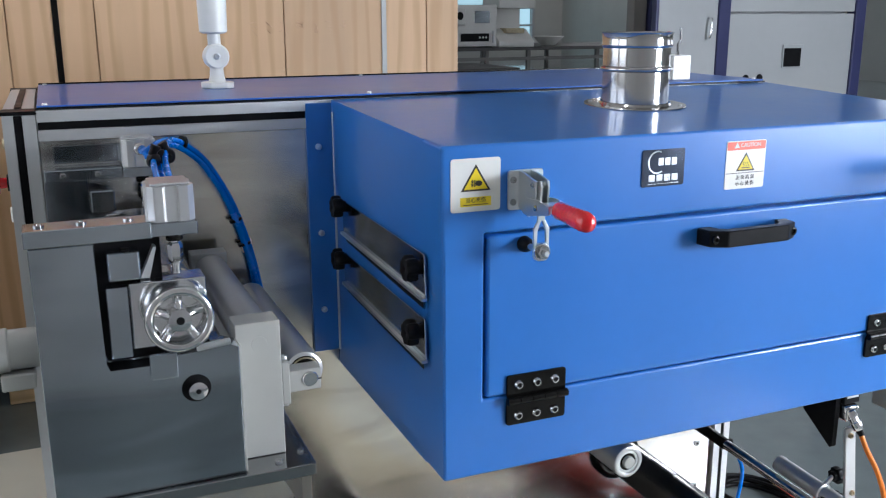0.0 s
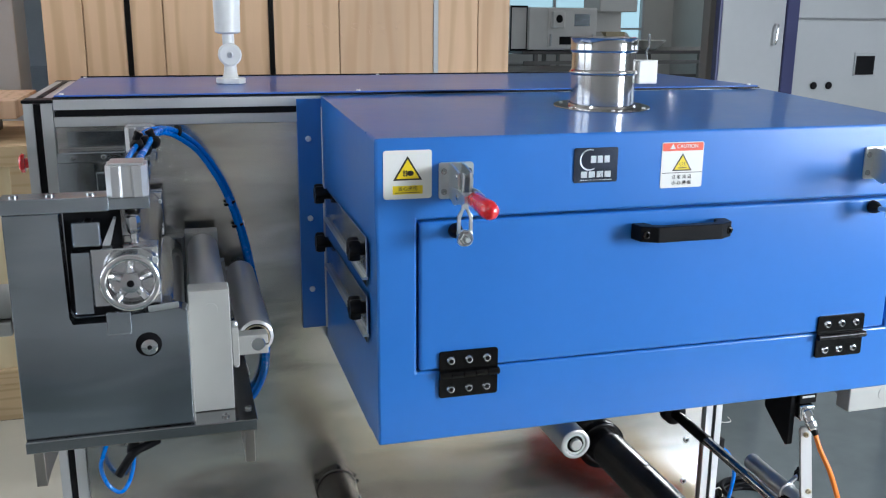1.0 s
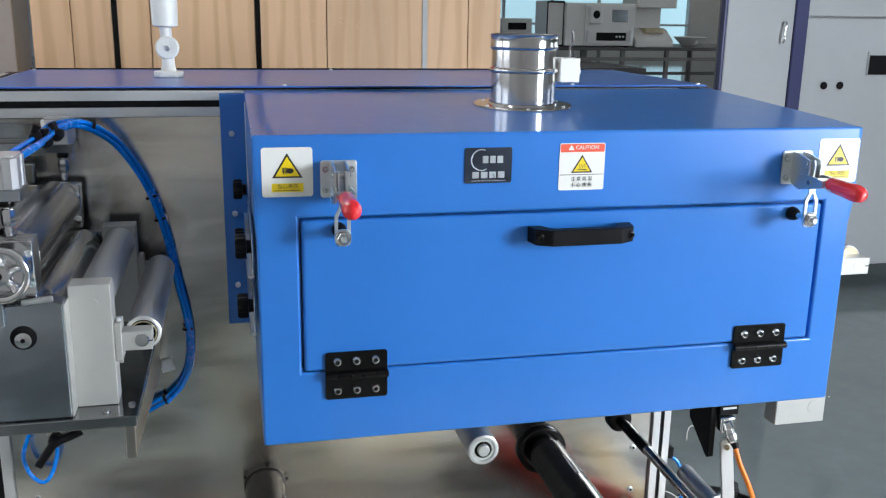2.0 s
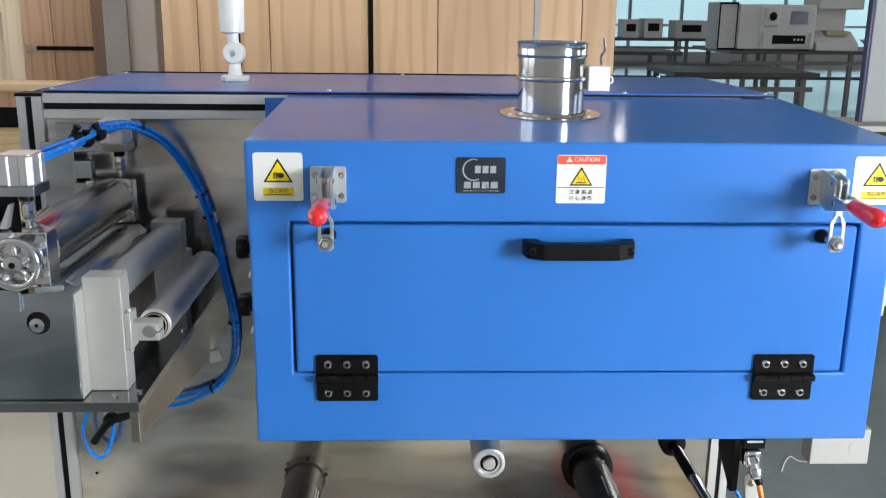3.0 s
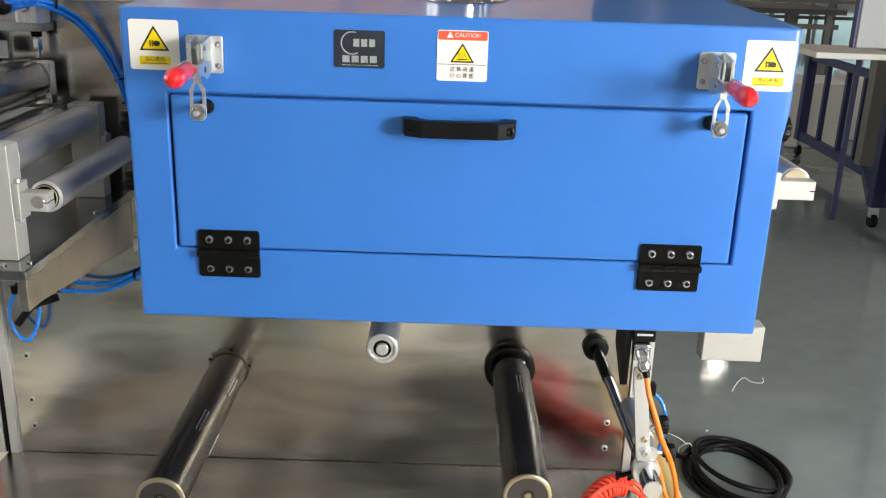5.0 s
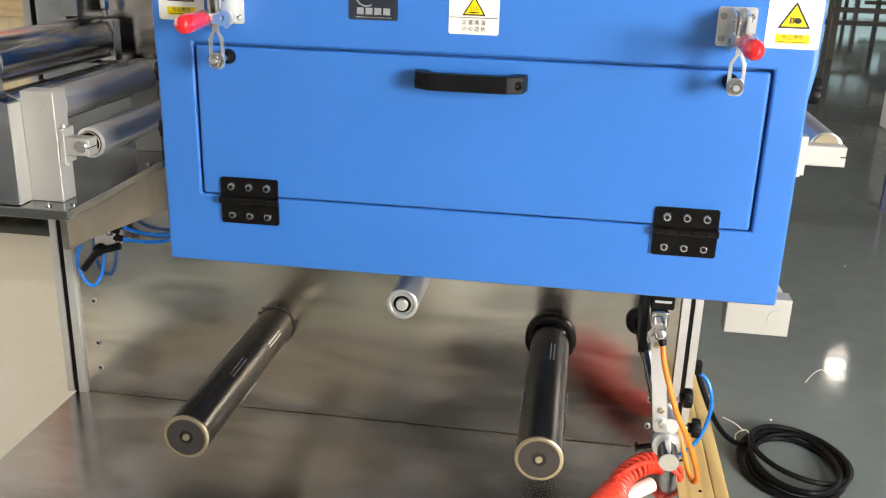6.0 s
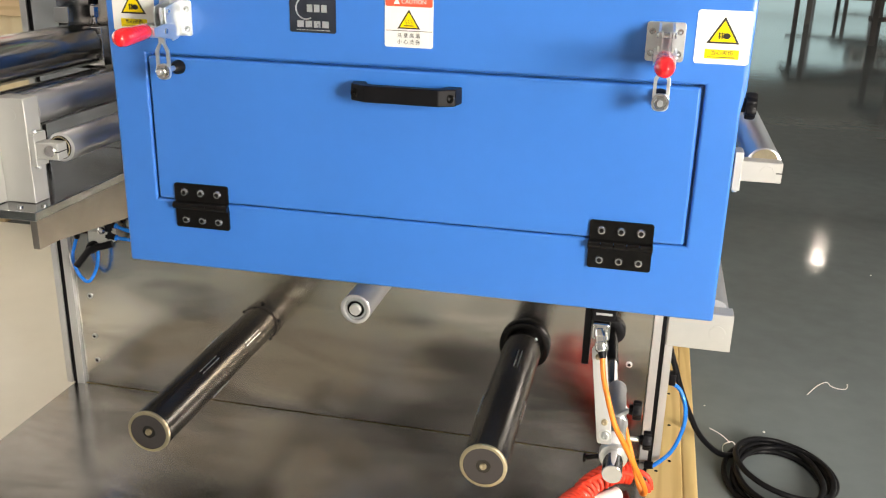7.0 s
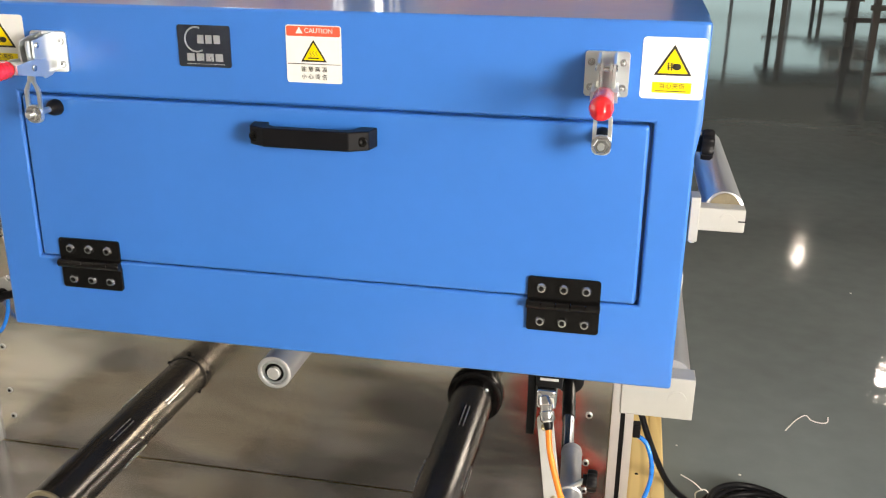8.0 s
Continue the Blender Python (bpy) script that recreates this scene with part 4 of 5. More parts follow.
for y0, y1 in ((0.020, 0.058), (0.420, 0.446)):
    blk = part("bearing_block", box(-0.366, -0.283, y0, y1, 0.872, 0.948, 0.0015), CHROME, head, "machined bearing block")
    for bx, bz in ((-0.288, 0.93), (-0.288, 0.888)):
        part("screw", bolt((bx, y0, bz), (0, -1, 0), 0.0042, 0.003), ZINC, blk)
    part("slide", box(-0.39, -0.367, y0 + 0.004, y1 - 0.004, 0.862, 0.944, 0.001), STEEL_DARK, blk)
    top = part("stop_block", box(-0.386, -0.352, y0, y1 - 0.008, 0.952, 0.984, 0.002), STEEL_DARK, blk)
    for hy in (y0 + 0.008, y0 + 0.02):
        part("screw_hole", lathe((-0.366, hy, 0.984), (0, 0, 1), [(0.0002, 0.005), (0.0006, 0.0045)], 12), BLACK, top)
part("slot_liner", box(-0.397, -0.3275, 0.046, 0.048, 0.853, 0.998), BLACK, head, "black back of the slot")
part("shim", prism([(-0.352, 0.95), (-0.336, 0.985), (-0.333, 0.984), (-0.342, 0.95)], "y", 0.032, 0.062), ALU, head)

wheel = part("handwheel", ring((-0.318, -0.0120, 0.911), (0, 1, 0), 0.0325, 0.0052, 44, 12), CHROME, head, "chromed dished handwheel")
part("hub", lathe((-0.318, -0.0180, 0.911), (0, 1, 0), [(0, 0.005), (0.001, 0.0125), (0.016, 0.0135), (0.024, 0.010), (0.05, 0.009)], 24), CHROME, wheel)
part("hub_hole", lathe((-0.318, -0.0185, 0.911), (0, 1, 0), [(0, 0.0046), (0.002, 0.0046)], 14), BLACK, wheel)
for k in range(5):
    a = radians(72 * k + 18)
    part("spoke", sweep([(-0.318 + 0.010 * math.cos(a), -0.0080, 0.911 + 0.010 * math.sin(a)), (-0.318 + 0.020 * math.cos(a), -0.0040, 0.911 + 0.020 * math.sin(a)), (-0.318 + 0.032 * math.cos(a), -0.0100, 0.911 + 0.032 * math.sin(a))], 0.0048, 8, 4), CHROME, wheel)
part("wheel_back", lathe((-0.318, 0.0010, 0.911), (0, 1, 0), [(0, 0.034), (0.003, 0.033), (0.012, 0.016)], 30), CHROME, wheel)
part("clamp_screw", cyl((-0.300, 0.008, 0.868), (-0.262, 0.008, 0.872), 0.004, 0.0008, 14), ZINC, head)
part("clamp_block", box(-0.352, -0.322, 0.004, 0.0115, 0.838, 0.868, 0.001), STEEL_DARK, head)

bore = part("bore_ring", lathe((-0.303, 0.0114, 0.819), (0, 1, 0), [(0, 0.0165), (0.0015, 0.0165), (0.0016, 0.0155)], 30), BLACK, head, "black bore with a silver shaft end")
part("shaft_end", lathe((-0.302, 0.002, 0.818), (0, 1, 0), [(0, 0.003), (0.0002, 0.0085), (0.001, 0.0105), (0.010, 0.0105)], 24), CHROME, bore)
part("centre_hole", lathe((-0.302, 0.0016, 0.818), (0, 1, 0), [(0, 0.003), (0.001, 0.003)], 12), BLACK, bore)

for y0, y1 in ((0.046, 0.084), (0.406, 0.440)):
    up = part("upright", box(-0.2505, -0.196, y0, y1, 0.7015, 0.8765, 0.0012), CREAM, head, "pale bead-blasted roller upright")
    part("axle_cap", lathe((-0.222, y0 - 0.0004, 0.849), (0, 1, 0), [(0, 0.0095), (0.0006, 0.0097)], 24), CREAM, up)
    arm = part("clamp_arm", box(-0.1955, -0.146, y0 + 0.004, y1 - 0.008, 0.778, 0.806, 0.0015), CREAM, head)
    part("arm_flange", box(-0.1955, -0.186, y0 + 0.002, y1 - 0.004, 0.764, 0.820, 0.001), CREAM, arm)
    part("clamp_slit", box(-0.152, -0.1455, y0 + 0.0035, y1 - 0.0075, 0.791, 0.7925), BLACK, arm)
    part("axle_cap", lathe((-0.163, y0 + 0.0036, 0.792), (0, 1, 0), [(0, 0.0085), (0.0006, 0.0087)], 22), CREAM, arm)
    part("screw", bolt((-0.190, y0 + 0.012, 0.820), (0, 0, 1), 0.0035, 0.005), ZINC, arm)
    part("screw", bolt((-0.190, y0 + 0.012, 0.764), (0, 0, -1), 0.0035, 0.005), ZINC, arm)

drive = part("drive_housing", lathe((-0.4635, 0.06, 0.877), (-1, 0, 0), [(0, 0.020), (0.004, 0.0225), (0.03, 0.0225), (0.032, 0.0245), (0.16, 0.0245), (0.164, 0.02)], 30), CREAM, head, "pale cylindrical drive housing")
part("housing_foot", box(-0.505, -0.47, 0.04, 0.08, 0.835, 0.854, 0.002), CREAM, drive)
fix(head)


# ---- idle rollers and unwind shafts on the plate ----
idler = thing("idler_roller", (0.347, 0.475, 0.558), "anodised idler roller standing out of the front plate", "roller")
part("shell", lathe((0.347, 0.085, 0.558), (0, 1, 0), [(0.006, 0.0182), (0.0006, 0.0186), (0, 0.0194), (0.0003, 0.0238), (0.0015, 0.0255), (0.385, 0.0255), (0.3888, 0.02)], 40, cap=False), ROLL_MATT, idler)
part("bearing", lathe((0.347, 0.0868, 0.558), (0, 1, 0), [(0.002, 0.0142), (0, 0.0146), (0, 0.0178), (0.002, 0.0182)], 32, cap=False), ZINC, idler, "bright outer bearing race")
part("seal", lathe((0.347, 0.0882, 0.558), (0, 1, 0), [(0, 0.008), (0, 0.0183), (0.003, 0.0184)], 30), BLACK_METAL, idler, "dark bearing seal")
part("axle", lathe((0.347, 0.0815, 0.558), (0, 1, 0), [(0, 0.0085), (0.001, 0.0098), (0.008, 0.0098)], 24), CREAM, idler)
fix(idler)


def expanding_key(x, z, r, angle, y, root):
    """A dark slot along the shaft, in it a narrow key with bright worn edges."""
    ra = radians(angle)
    m = Matrix.Translation((x + r * math.cos(ra), y, z + r * math.sin(ra))) @ Matrix.Rotation(-ra, 4, "Y")
    bm = prism([(-0.0045, -0.036), (0.0045, -0.036), (0.0045, 0.036), (-0.0045, 0.036)], "z", -0.003, 0.0002)
    bm.transform(m @ Matrix.Rotation(radians(90), 4, "Y"))
    slot = part("key_slot", bm, BLACK, root, "narrow black slot of an expanding key")
    for y0, y1 in ((-0.034, -0.022), (-0.020, 0.016), (0.018, 0.034)):
        bm = box(-0.001, 0.0012, y0, y1, -0.0030, 0.0030, 0.0006)
        bm.transform(m)
        key = part("expanding_key", bm, SHAFT, slot)
        for w in (-1, 1):
            bm = box(0.0002, 0.0017, y0 + 0.001, y1 - 0.001, w * 0.0033 - 0.0006, w * 0.0033 + 0.0006)
            bm.transform(m)
            part("worn_edge", bm, ZINC, slot)
    return slot


def air_shaft(x, z, y0, collar, keys, label):
    root = thing("air_shaft", (x, 0.475, z), label, "shaft", "air shafts")
    r = 0.0378
    y1 = 0.425 if collar else 0.4535
    part("barrel", lathe((x, y0, z), (0, 1, 0), [(0, r - 0.003), (0.0015, r), (y1 - 0.0015 - y0, r), (y1 - y0, r - 0.002)], 48), SHAFT, root)
    part("end_ring", lathe((x, y0 - 0.0016, z), (0, 1, 0), [(0, r - 0.0052), (0, r - 0.0014), (0.0014, r + 0.0004), (0.0055, r + 0.0004), (0.0057, r - 0.003)], 48, cap=False), BRASS, root, "worn bright end ring")
    part("end_disc", lathe((x, y0 - 0.0012, z), (0, 1, 0), [(0.004, 0.0112), (0, 0.0122), (0, r - 0.0056), (0.003, r - 0.0052)], 40, cap=False), END_DISC, root, "dark turned end disc")
    part("valve_bore", lathe((x, y0 + 0.0022, z), (0, 1, 0), [(0, 0.0118), (0.0005, 0.0118)], 24), BLACK, root)
    part("valve", lathe((x, y0 - 0.004, z), (0, 1, 0), [(0.0012, 0.001), (0, 0.0022), (0.0005, 0.0055), (0.006, 0.006)], 14), BRASS, root, "small brass air valve")
    for angle, y in keys:
        expanding_key(x, z, r, angle, y, root)
    if collar:
        part("collar", lathe((x, 0.4605, z - 0.006), (0, 1, 0), [(0.002, 0.031), (0, 0.034), (0, 0.0505), (0.0015, 0.052), (0.0125, 0.052), (0.0135, 0.0505)], 48, cap=False), BLACK_METAL, root, "black flanged collar")
        part("neck", lathe((x, 0.4245, z), (0, 1, 0), [(0, 0.0315), (0.012, 0.0315), (0.013, 0.0335), (0.0435, 0.0335)], 40), BLACK_METAL, root)
        part("grub_screw", cyl((x + 0.024, 0.440, z + 0.021), (x + 0.027, 0.440, z + 0.024), 0.003, 0.0005, 10), ZINC, root)
    else:
        part("base_ring", lathe((x, 0.4545, z), (0, 1, 0), [(0, 0.038), (0.001, 0.041), (0.0195, 0.041)], 44), SHAFT, root)
        for k in range(5):
            a = radians(72 * k + 10)
            part("grub_screw", cyl((x + 0.040 * math.cos(a), 0.462, z + 0.040 * math.sin(a)), (x + 0.046 * math.cos(a), 0.462, z + 0.046 * math.sin(a)), 0.0035, 0.0006, 10), BLACK_METAL, root)
    return fix(root)


air_shaft(0.008, 0.331, -0.010, False, ((62, 0.185), (30, 0.345), (140, 0.30), (-40, 0.2)), "black unwind air shaft with bright end ring, ringed by grub screws")
air_shaft(0.584, 0.353, 0.0, True, ((80, 0.315), (12, 0.17), (165, 0.17)), "black unwind air shaft with bright end ring, behind a flanged collar")

# ---- edge sensor on its rod ----
rod = thing("sensor_rod", (0.76, 0.475, 0.40), "slim dark guide rod with clamps carrying a sensor bracket", "rod")
part("bush", lathe((0.757, 0.462, 0.400), (0, 1, 0), [(0, 0.012), (0, 0.024), (0.002, 0.026), (0.0125, 0.026)], 32), BLACK, rod)
part("bar", cyl((0.782, 0.060, 0.363), (0.757, 0.462, 0.400), 0.0102, 0.001, 28), CHROME, rod, "chromed guide rod")
part("sleeve", lathe((0.7643, 0.345, 0.3892), (-0.0622, 1, 0.092), [(0, 0.0104), (0.0005, 0.0116), (0.118, 0.0116)], 28), BLACK_METAL, rod)
part("end_cap", lathe((0.783, 0.012, 0.363), (0, 1, 0), [(0, 0.0148), (0.001, 0.0160), (0.049, 0.0160)], 28), CHROME, rod)
clamp = part("clamp_ring", lathe((0.7825, 0.062, 0.363), (0, 1, 0), [(0, 0.016), (0, 0.0215), (0.002, 0.023), (0.018, 0.023), (0.02, 0.018)], 32), ZINC, rod)
part("wing_screw", cyl((0.760, 0.072, 0.356), (0.740, 0.072, 0.350), 0.004, 0.001, 12), BLACK_METAL, clamp)
part("wing", box(0.735, 0.7395, 0.064, 0.080, 0.346, 0.355, 0.001), BLACK_METAL, clamp)
slide = part("slide_tube", lathe((0.778, 0.215, 0.408), (0.045, -1, -0.08), [(0, 0.012), (0.001, 0.0155), (0.008, 0.0165), (0.011, 0.0155), (0.10, 0.0155), (0.102, 0.018), (0.11, 0.018), (0.112, 0.0155), (0.15, 0.0145)], 30), ROLL_MATT, rod, "grey anodised slide tube")
part("slide_block", box(0.768, 0.792, 0.070, 0.112, 0.374, 0.402, 0.002), BLACK_METAL, slide)
part("knob", lobed_knob((0.800, 0.107, 0.428), (1, 0, 0), 0.0145, 0.02, 6), BLACK, slide, "black lobed plastic knob")
part("stud", cyl((0.782, 0.107, 0.412), (0.803, 0.107, 0.428), 0.004, 0, 12), ZINC, slide)
part("knob", lobed_knob((0.821, 0.120, 0.368), (1, 0, 0), 0.0145, 0.02, 6), BLACK, rod, "black lobed plastic knob")
part("stud", cyl((0.780, 0.110, 0.372), (0.824, 0.120, 0.368), 0.004, 0, 12), ZINC, rod)
bracket = part("bracket", prism([(0.755, 0.408), (0.758, 0.404), (0.775, 0.404), (0.778, 0.408), (0.7575, 0.562), (0.7545, 0.566), (0.739, 0.566), (0.736, 0.562)], "y", 0.030, 0.0355, 0.0008), ALU, rod, "flat pale sensor bracket")
for bx, bz in ((0.747, 0.552), (0.7645, 0.443)):
    part("screw", bolt((bx, 0.030, bz), (0, -1, 0), 0.0048, 0.004), BRASS, bracket)
part("washer", lathe((0.767, 0.030, 0.420), (0, -1, 0), [(0, 0.0098), (0.0016, 0.0095)], 20), ZINC, bracket)
part("screw", bolt((0.767, 0.0284, 0.420), (0, -1, 0), 0.006, 0.005), ZINC, bracket)
fix(rod)
sensor = thing("edge_sensor", (0.7440, 0.045, 0.58), "black edge sensor with a chromed plug beneath the oven", "sensor")
part("body", prism([(0.043, 0.531), (0.048, 0.528), (0.112, 0.572), (0.114, 0.580), (0.105, 0.6385), (0.043, 0.6385)], "x", 0.721, 0.7315, 0.001), BLACK, sensor)
part("housing", box(0.732, 0.7665, 0.036, 0.078, 0.6060, 0.6385, 0.002), BLACK, sensor)
part("stripe", box(0.7375, 0.7615, 0.0352, 0.0359, 0.617, 0.6205), ALU, sensor)
plug_base = part("plug_base", box(0.734, 0.760, 0.030, 0.054, 0.577, 0.6055, 0.004), CHROME, sensor, "chromed plug socket")
for bx in (0.7375, 0.7565):
    part("screw", bolt((bx, 0.030, 0.600), (0, -1, 0), 0.0022, 0.001), BOLT, plug_base)
plug = part("plug", lathe((0.7445, 0.034, 0.594), (0.22, -0.5, -0.85), [(0, 0.0085), (0.010, 0.0098), (0.011, 0.008), (0.0185, 0.008), (0.0195, 0.0098), (0.030, 0.0098), (0.033, 0.0075)], 20), CHROME, sensor, "chromed knurled plug")
part("strain_relief", lathe((0.7512, 0.0185, 0.568), (0.22, -0.5, -0.85), [(0, 0.0068), (0.006, 0.006), (0.012, 0.0048)], 16), BLACK, plug)
fix(sensor)
tagged(part("sensor_cable", sweep([(0.7525, 0.0155, 0.563), (0.757, 0.002, 0.535), (0.767, -0.012, 0.505), (0.780, -0.018, 0.468), (0.797, -0.010, 0.432), (0.813, 0.010, 0.39), (0.828, 0.040, 0.345), (0.838, 0.070, 0.305), (0.834, 0.085, 0.290), (0.824, 0.092, 0.31), (0.813, 0.10, 0.345), (0.800, 0.118, 0.378), (0.793, 0.124, 0.398)], 0.0042, 12, 8), ORANGE), "orange sensor cable hanging in a loop", "cable")


def coil(points, r, turns, tube, n=12):
    """A helix of tube wound along a curved path."""
    path = smooth_path(points, 24)
    up = Vector((0, 0, 1))
    out = []
    total = turns * n
    for k in range(total + 1):
        f = k / total * (len(path) - 1)
        i = min(int(f), len(path) - 2)
        p = path[i].lerp(path[i + 1], f - i)
        d = (path[i + 1] - path[i]).normalized()
        u = (up - d * up.dot(d)).normalized()
        a = 2 * math.pi * k / n
        out.append(p + r * (math.cos(a) * u + math.sin(a) * d.cross(u)))
    return sweep(out, tube, 8, raw=True)


air_coil = thing("coiled_hose", (0.66, 0.16, 0.1135), "bright red coiled air hose lying on the steel tray", "hose")
part("coil", coil([(0.63, 0.03, 0.1432), (0.655, 0.09, 0.1432), (0.685, 0.16, 0.1432), (0.708, 0.212, 0.1432), (0.727, 0.25, 0.1432)], 0.0240, 19, 0.0052), RED_TUBE, air_coil)
part("coil", coil([(0.61, 0.045, 0.1432), (0.65, 0.022, 0.1432), (0.70, 0.045, 0.1432), (0.742, 0.095, 0.1432), (0.742, 0.150, 0.1432)], 0.0240, 18, 0.0052), RED_TUBE, air_coil)
sleeve = part("sleeve", cyl((0.742, 0.259, 0.1285), (0.800, 0.317, 0.1285), 0.0145, 0.003, 20), LABEL, air_coil, "pale printed sleeve beside the coil")
for k in range(5):
    p = Vector((0.752, 0.269, 0.1285)).lerp(Vector((0.790, 0.307, 0.1285)), k / 4)
    mark = box(-0.0035, 0.0025 + 0.002 * (k % 2), -0.003, 0.003, 0.0141, 0.0151)
    mark.transform(axis_matrix(p, (0.068, 0.065, 0)) @ Matrix.Rotation(radians(90), 4, "Y") @ Matrix.Rotation(radians(40), 4, "X"))
    part("print_mark", mark, BLACK_METAL, sleeve)
part("coil", coil([(0.727, 0.25, 0.1432), (0.745, 0.300, 0.148), (0.785, 0.352, 0.150), (0.82, 0.366, 0.146)], 0.0185, 13, 0.0046), RED_TUBE, air_coil)
part("strand", sweep([(0.82, 0.366, 0.146), (0.838, 0.367, 0.152), (0.856, 0.364, 0.14), (0.861, 0.362, 0.1195)], 0.005, 10, 6), RED_TUBE, air_coil)
part("strand", sweep([(0.722, 0.268, 0.160), (0.77, 0.318, 0.168), (0.815, 0.345, 0.158), (0.85, 0.352, 0.135), (0.857, 0.352, 0.1195)], 0.005, 10, 6), RED_TUBE, air_coil)
fix(air_coil)

# ---- second roller group at the delivery end ----
out_block = thing("end_roller", (0.90, 0.25, 0.575), "pale end block carrying a grey roller beside the frame", "roller")
part("end_plate", box(0.842, 0.934, 0.046, 0.078, 0.575, 0.633, 0.0015), CREAM, out_block)
part("axle_cap", lathe((0.913, 0.0454, 0.603), (0, 1, 0), [(0, 0.0115), (0.0008, 0.0118)], 26), CREAM, out_block)
part("end_plate", box(0.877, 0.934, 0.43, 0.465, 0.575, 0.633, 0.0015), CREAM, out_block)
part("shell", lathe((0.905, 0.079, 0.617), (0, 1, 0), [(0, 0.012), (0.001, 0.026), (0.349, 0.026), (0.35, 0.012)], 40), ROLL_MATT, out_block)
part("tie_bar", box(0.8765, 0.892, 0.079, 0.465, 0.576, 0.590, 0.001), CREAM, out_block)
fix(out_block)
out_arm = thing("guide_roller", (0.93, 0.25, 0.84), "slim grey guide roller on pale clamp arms past the oven", "roller")
for y0 in (0.024, 0.405):
    arm = part("clamp_arm", box(0.906, 0.966, y0, y0 + 0.024, 0.840, 0.868, 0.0015), CREAM, out_arm)
    part("arm_flange", box(0.903, 0.914, y0 - 0.002, y0 + 0.028, 0.826, 0.880, 0.001), CREAM, arm)
    part("clamp_slit", box(0.958, 0.9668, y0 - 0.0005, y0 + 0.0245, 0.853, 0.8545), BLACK, arm)
    part("axle_cap", lathe((0.946, y0 - 0.0004, 0.854), (0, 1, 0), [(0, 0.0085), (0.0006, 0.0087)], 22), CREAM, arm)
    part("screw", bolt((0.909, y0 + 0.012, 0.826), (0, 0, -1), 0.0035, 0.005), ZINC, arm)
part("shell", lathe((0.944, 0.049, 0.858), (0, 1, 0), [(0, 0.010), (0, 0.020), (0.002, 0.0235), (0.353, 0.0235), (0.355, 0.010)], 36), ROLL_MATT, out_arm)
part("bearing", lathe((0.944, 0.0475, 0.862), (0, 1, 0), [(0, 0.010), (0.0, 0.018), (0.0012, 0.0185)], 26), BRASS, out_arm)
part("rear_mount", box(0.878, 0.914, 0.430, 0.466, 0.826, 0.880, 0.0015), CREAM, out_arm)
fix(out_arm)

# ---- air tubes, valves and cables ----
bundle = thing("air_tubes", (-0.2, 0.42, 0.5), "bundle of bright blue air tubes tied with black straps", "tube")
main = [(-0.312, 0.345, 1.046), (-0.296, 0.362, 1.054), (-0.273, 0.38, 1.057), (-0.244, 0.415, 1.038), (-0.216, 0.437, 1.007), (-0.18, 0.455, 0.939), (-0.154, 0.46, 0.854), (-0.138, 0.46, 0.762), (-0.123, 0.46, 0.675), (-0.124, 0.46, 0.605), (-0.140, 0.46, 0.560), (-0.168, 0.459, 0.530)]
for dx, dy in ((0, 0), (0.0075, 0.001), (0.003, -0.0065)):
    part("tube", sweep([(x + dx, y + dy, z + dy * 0.8) for x, y, z in main], 0.0042, 8, 7), TUBE, bundle)
for (tx, ty, tz), d in (((-0.253, 0.4, 1.051), (1, 0.6, -0.2)), ((-0.172, 0.457, 0.915), (0.35, 0, -1)), ((-0.16, 0.459, 0.874), (0.25, 0, -1)), ((-0.123, 0.46, 0.665), (0, 0, -1)), ((-0.17, 0.46, 0.527), (1, 0, 0.5))):
    part("strap", lathe((tx + 0.0015, ty + 0.001, tz), d, [(-0.002, 0.0105), (0.002, 0.0105)], 14), BLACK, bundle, "black cable tie")
part("tie_block", box(-0.160, -0.146, 0.462, 0.4745, 0.857, 0.879, 0.001), WHITE, bundle)
tie_pad = box(-0.0125, 0.0125, -0.0015, 0.0015, -0.0125, 0.0125, 0.0008)
tie_pad.transform(Matrix.Translation((-0.163, 0.4733, 0.590)) @ Matrix.Rotation(radians(-14), 4, "Y"))
part("tie_pad", tie_pad, WHITE, bundle, "white adhesive tie pad on the plate")
for k in range(3):
    dx, dz = (-0.007, 0.0, 0.008)[k], (0.006, -0.004, 0.004)[k]
    part("branch", sweep([(-0.273 + dx * 0.4, 0.380, 1.057 + dz * 0.4), (-0.292 + dx, 0.31, 1.056 + dz), (-0.302 + dx, 0.245, 1.046 + dz), (-0.31 + dx, 0.14, 1.042 + dz), (-0.315 + dx, 0.06, 1.040 + dz)], 0.0042, 8, 7), TUBE, bundle)
    part("speed_valve", lathe((-0.300 + dx * 1.6, 0.225 + 0.022 * k, 1.044 + dz), (0.15, 1, 0.15), [(0, 0.006), (0.004, 0.009), (0.016, 0.009), (0.018, 0.0065), (0.026, 0.006)], 14), BLACK, bundle, "black push-in speed valve")
    part("valve_screw", lathe((-0.300 + dx * 1.6, 0.236 + 0.022 * k, 1.052 + dz), (0.5 - 0.5 * k, 0, 1), [(0, 0.0055), (0.008, 0.0055), (0.010, 0.007), (0.014, 0.0065)], 12), BLACK, bundle)
part("back_fitting", lathe((-0.312, 0.419, 1.043), (0, -1, 0.1), [(0, 0.009), (0.012, 0.009), (0.014, 0.007), (0.05, 0.0065)], 16), CHROME, bundle, "chromed push-in fitting")
fix(bundle)
valve = thing("hand_valve", (-0.36, 0.445, 0.47), "small steel valve with a black lever and a blue tube loop", "valve")
part("body", box(-0.377, -0.330, 0.438, 0.4745, 0.480, 0.511, 0.002), CREAM, valve, "cream valve body")
